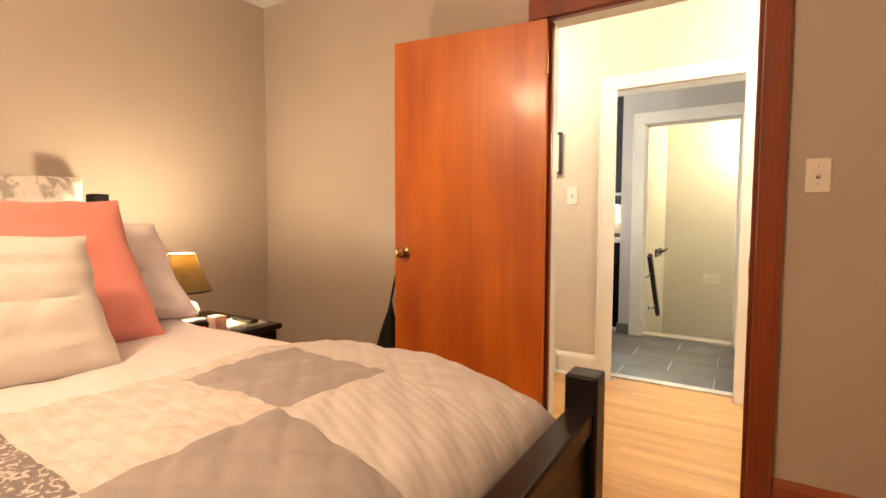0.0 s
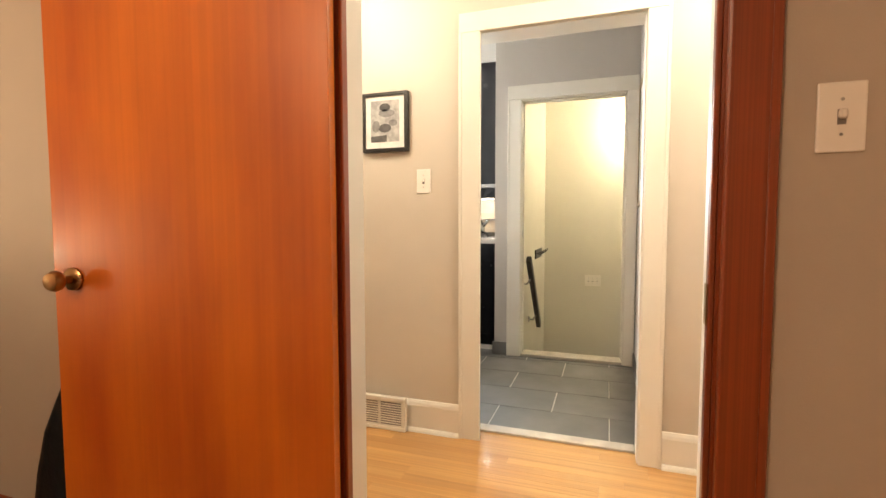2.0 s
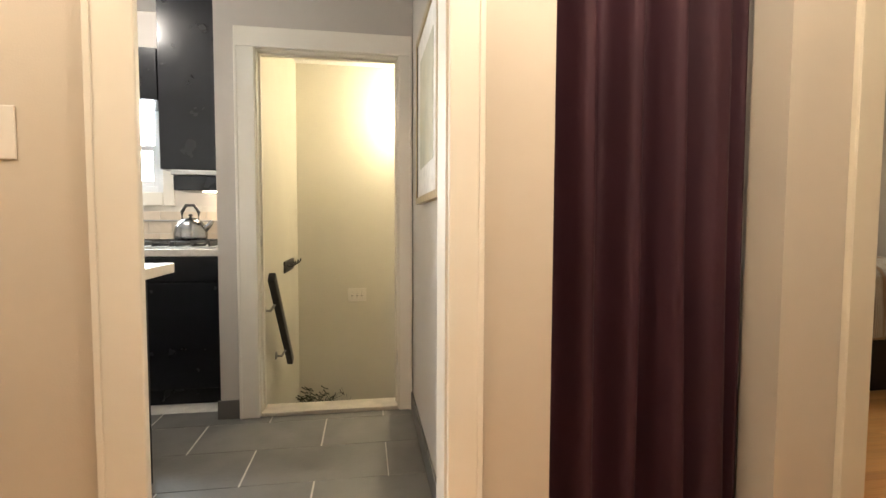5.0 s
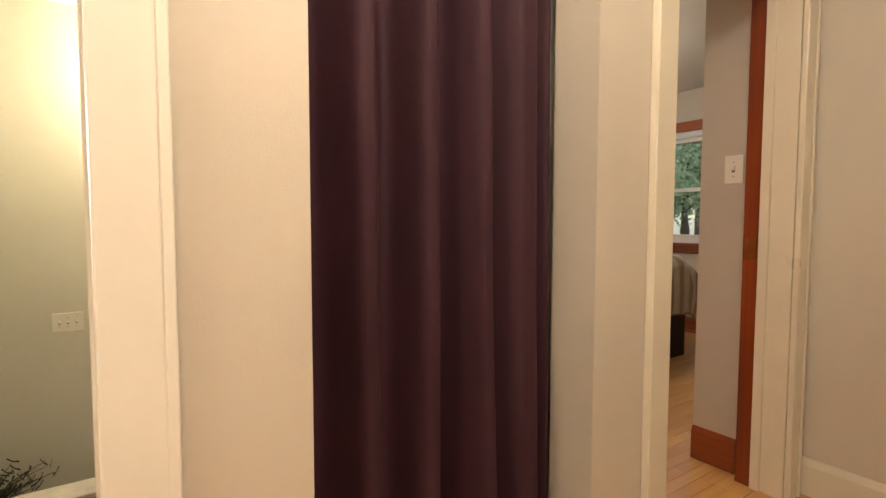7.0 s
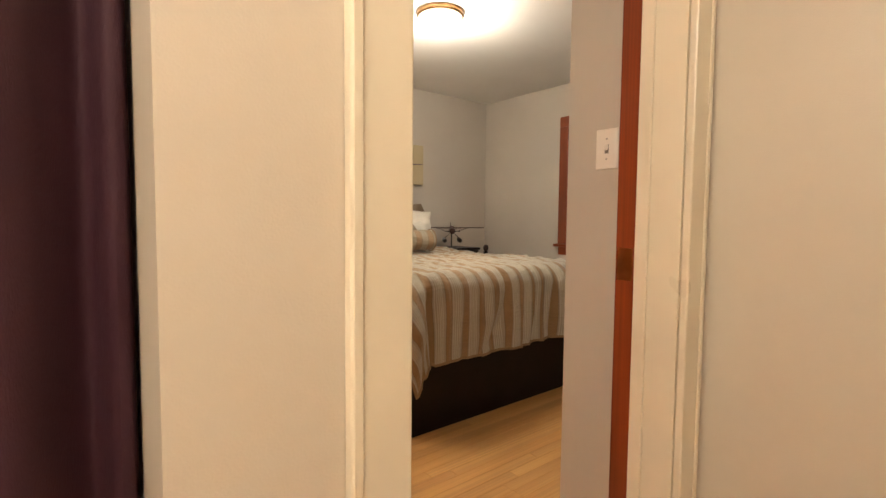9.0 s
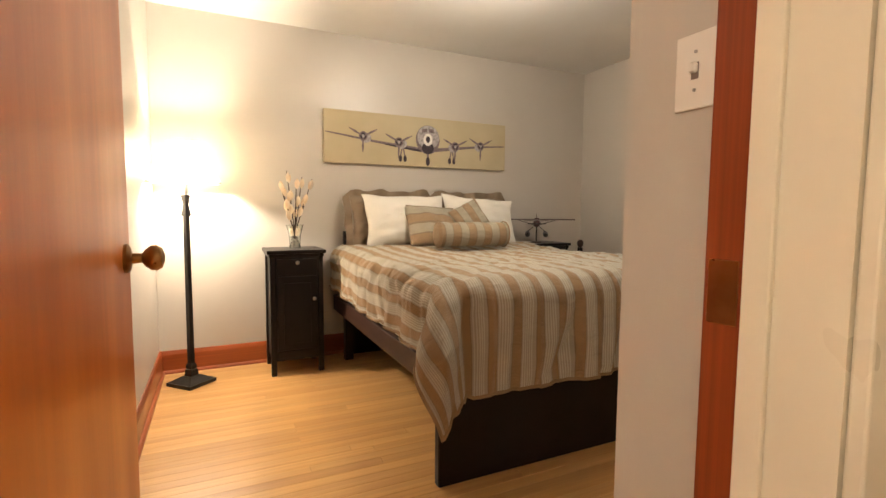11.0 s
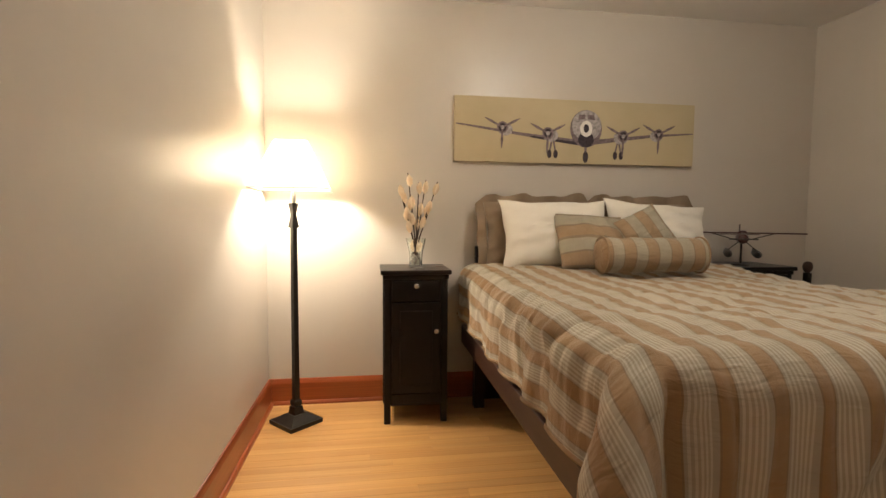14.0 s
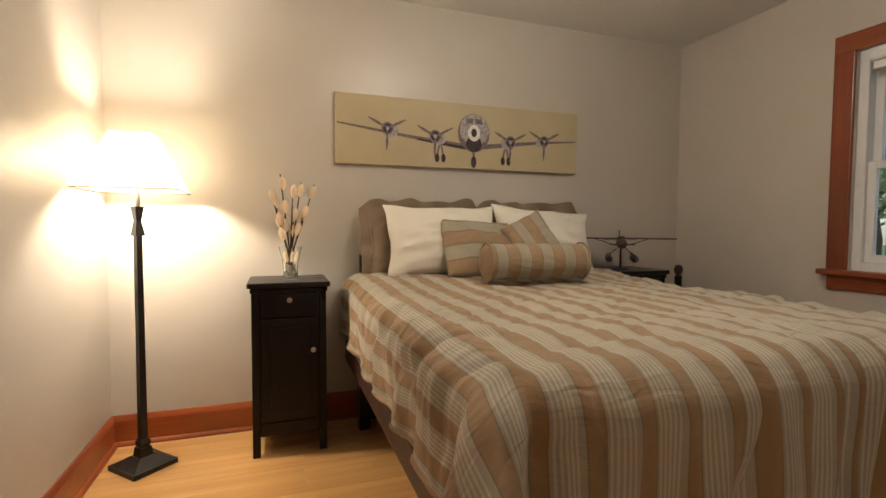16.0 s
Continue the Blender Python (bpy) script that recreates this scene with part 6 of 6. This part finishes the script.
bl = empty("roller_blind", pose(XR2 + 0.012, (W2[0] + W2[1]) / 2, W2[3] - 0.05), "white blind rolled up at the window's top", "blind")
part("roll", tube([(0, -0.40, 0), (0, 0.40, 0)], 0.022, 16), VINYL, bl, smooth=True)
part("valance", box((-0.016, -0.41, 0.014), (0.006, 0.41, 0.045), 0.003), VINYL, bl)
part("bottom_bar", box((-0.004, -0.40, -0.075), (0.004, 0.40, -0.058), 0.002), SHADOWGREY, bl, "grey bottom bar")
part("cloth", box((-0.001, -0.395, -0.06), (0.001, 0.395, -0.01)), VINYL, bl)

# ---- outdoors ----
GRASS = mat("lawn_green", (0.06, 0.10, 0.03), (0.04, 0.07, 0.02), 0.9, 0.6, 0.2, 20)
LEAF = mat("tree_leaf_green", (0.12, 0.19, 0.11), (0.17, 0.25, 0.15), 0.6, 1.5)
translucent(LEAF, 0.5, (0.34, 0.46, 0.30))
BARK = mat("tree_bark", (0.09, 0.07, 0.05), None, 0.9, 8, 0.4, 40)
tagged(link("ground", box((-80, -80, -1.5), (80, 80, -1.2)), GRASS), "green lawn around the house", "ground", kind="structure")


def tree(x, y, h, seed):
    root = empty("tree", pose(x, y, -1.2), "leafy green deciduous tree outside the window", "tree", "garden trees")
    rnd = random.Random(seed)
    bm = tube([(0, 0, 0), (0.05, 0.02, h * 0.25), (0.0, 0.1, h * 0.5), (0.1, 0.0, h * 0.85)], [0.20, 0.16, 0.11, 0.03], 10)
    ends = []
    for i in range(16):
        a, z = rnd.uniform(0, 6.28), h * rnd.uniform(0.3, 0.8)
        l = rnd.uniform(0.9, 2.0) * (1.15 - z / h)* 1.3
        e = Vector((math.cos(a) * l, math.sin(a) * l, z + l * 0.5))
        add_tube(bm, [(0.02, 0.03, z), tuple(Vector((0, 0, z)).lerp(e, 0.5) + Vector((0, 0, 0.1))), tuple(e)], [0.06, 0.035, 0.012], 6)
        ends += [Vector((0, 0, z)).lerp(e, s) for s in (0.55, 0.8, 1.0)]
    part("trunk", bm, BARK, root, smooth=True)
    verts, faces = [], []
    for e in ends:
        for k in range(150):
            c = e + Vector((rnd.gauss(0, 0.45), rnd.gauss(0, 0.45), rnd.gauss(0, 0.36)))
            u = Vector((rnd.gauss(0, 1), rnd.gauss(0, 1), rnd.gauss(0, 1))).normalized() * 0.075
            w = u.cross(Vector((rnd.gauss(0, 1), rnd.gauss(0, 1), rnd.gauss(0, 1)))).normalized() * 0.042
            i = len(verts)
            verts += [c - u, c + w, c + u, c - w]
            faces.append((i, i + 1, i + 2, i + 3))
    me = bpy.data.meshes.new("crown")
    me.from_pydata([tuple(v) for v in verts], [], faces)
    me.materials.append(LEAF)
    crown = new("crown", me)
    crown.parent = root
    return root


tree(20.0, 13.2, 8.5, 2)
tree(19.0, 10.5, 7.0, 3)
tree(17.0, 12.2, 8.0, 4)
tree(24.0, 15.5, 9.5, 5)
tree(15.5, 13.4, 6.0, 6)
tree(21.0, 17.0, 9.0, 7)

# ---- floor strips and tiles ----
def floor_bed(name, lo, hi, material, label):
    return tagged(link(name, box(lo, hi), material), label, "floor", kind="structure")


BOARDS = {}


def board_mesh(length):
    """One oak strip, 57 mm wide, its length along x, with eased edges."""
    key = round(length, 2)
    if key not in BOARDS:
        bm = bmesh.new()
        l, w, t, e = key / 2 - 0.0002, 0.0285 - 0.0002, 0.012, 0.0006
        rings = [[bm.verts.new((sx * (l - d), sy * (w - d), z)) for sx, sy in ((-1, -1), (1, -1), (1, 1), (-1, 1))] for z, d in ((-t, 0), (-e, 0), (0, e))]
        for a, b in zip(rings, rings[1:]):
            for i in range(4):
                bm.faces.new((a[i], a[(i + 1) % 4], b[(i + 1) % 4], b[i]))
        bm.faces.new(rings[2])
        me = bpy.data.meshes.new("floor_board")
        bm.to_mesh(me)
        bm.free()
        me.materials.append(FLOORWOOD)
        BOARDS[key] = me
    return BOARDS[key]


def lay_boards(parent, x0, x1, y0, y1, seed, limit=300, lengths=(0.9, 1.2, 1.5, 1.8)):
    rnd = random.Random(seed)
    n = int(round((y1 - y0) / 0.057))
    count = 0
    for j in range(n):
        y = y0 + (j + 0.5) * (y1 - y0) / n
        x = x0 - rnd.choice((0.0, 0.3, 0.5, 0.7))
        while x < x1 - 0.02:
            l = rnd.choice(lengths)
            a, b = max(x, x0), min(x + l, x1)
            if b - a > 0.04:
                ob = new("floor_board", board_mesh(round(b - a, 2)))
                ob.location = ((a + b) / 2, y, 0)
                ob.parent = parent
                count += 1
            x += l
    return count


hall_floor = floor_bed("floor_hall", (XW1, Y1, -0.06), (XE, 3.59, -0.0125), SEAM, "honey oak strip floor of the hall")
lay_boards(hall_floor, XW1 + 0.001, XE - 0.001, Y1, 3.588, 1)
bed_floor = floor_bed("floor_bedroom", (XW1, YS1, -0.06), (XE1, Y1 - 0.0005, -0.0125), SEAM, "honey oak strip floor of the bedroom")
lay_boards(bed_floor, XW1 + 0.001, XE1 - 0.001, YS1 + 0.001, Y1 - 0.001, 2, lengths=(1.2, 1.8, 2.4))
spare_floor = floor_bed("floor_spare", (XL2, 3.5905, -0.06), (XR2, YN2, -0.0125), SEAM, "honey oak strip floor of the spare bedroom")
lay_boards(spare_floor, XL2 + 0.001, XR2 - 0.001, 3.592, YN2 - 0.001, 3, lengths=(0.9, 1.2, 1.5, 1.8))
floor_bed("floor_closet", (DC[0] - 0.1, 3.5905, -0.06), (XL2 - 0.0005, YK, -0.001), FLOORWOOD, "oak floor inside the closet")

kitchen_floor = floor_bed("floor_kitchen", (XWK, 3.6, -0.06), (XK, YK + 0.12, -0.0018), GROUT, "slate grey tile floor with pale grout")
floor_bed("floor_kitchen_back", (XWK, YK + 0.12, -0.06), (-0.83, YNK, -0.0018), GROUT, "slate grey tile floor under the cabinets")
TILES = {}
for j, y in enumerate(np.arange(3.965 - 0.325, YK + 0.11, 0.325)):
    shift = -0.555 if j % 2 == 0 else -0.250
    for k in range(-5, 3):
        a, b = max(shift + 0.62 * k, XWK), min(shift + 0.62 * (k + 1), XK)
        c = min(y + 0.325, YK + 0.12)
        if b - a < 0.03 or c - y < 0.03:
            continue
        key = (round(b - a, 2), round(c - y, 2))
        if key not in TILES:
            bm = box((-key[0] / 2 + 0.0035, -key[1] / 2 + 0.0035, -0.006), (key[0] / 2 - 0.0035, key[1] / 2 - 0.0035, 0.0), 0.0015)
            TILES[key] = bpy.data.meshes.new("floor_tile")
            bm.to_mesh(TILES[key])
            bm.free()
            TILES[key].materials.append(TILE)
        ob = new("floor_tile", TILES[key])
        ob.location = ((a + b) / 2, (y + c) / 2, 0)
        ob.parent = kitchen_floor

splash = tagged(link("wall_tile_backing", box((-3.2, YNK - 0.006, 0.94), (-0.832, YNK - 0.0005, 1.21)), GROUT), "pale grout behind the wall tiles", "wall", kind="structure")
splash_mesh = bpy.data.meshes.new("wall_tile")
bm = box((-0.0745, -0.005, -0.037), (0.0745, 0.0, 0.037), 0.0015)
bm.to_mesh(splash_mesh)
bm.free()
splash_mesh.materials.append(TILEBEIGE)
for j in range(3):
    for k in range(13):
        ob = new("wall_tile", splash_mesh)
        ob.location = (-0.915 - 0.152 * k - (0.076 if j % 2 else 0) , YNK - 0.0065, 0.978 + 0.077 * j)
        ob.parent = splash
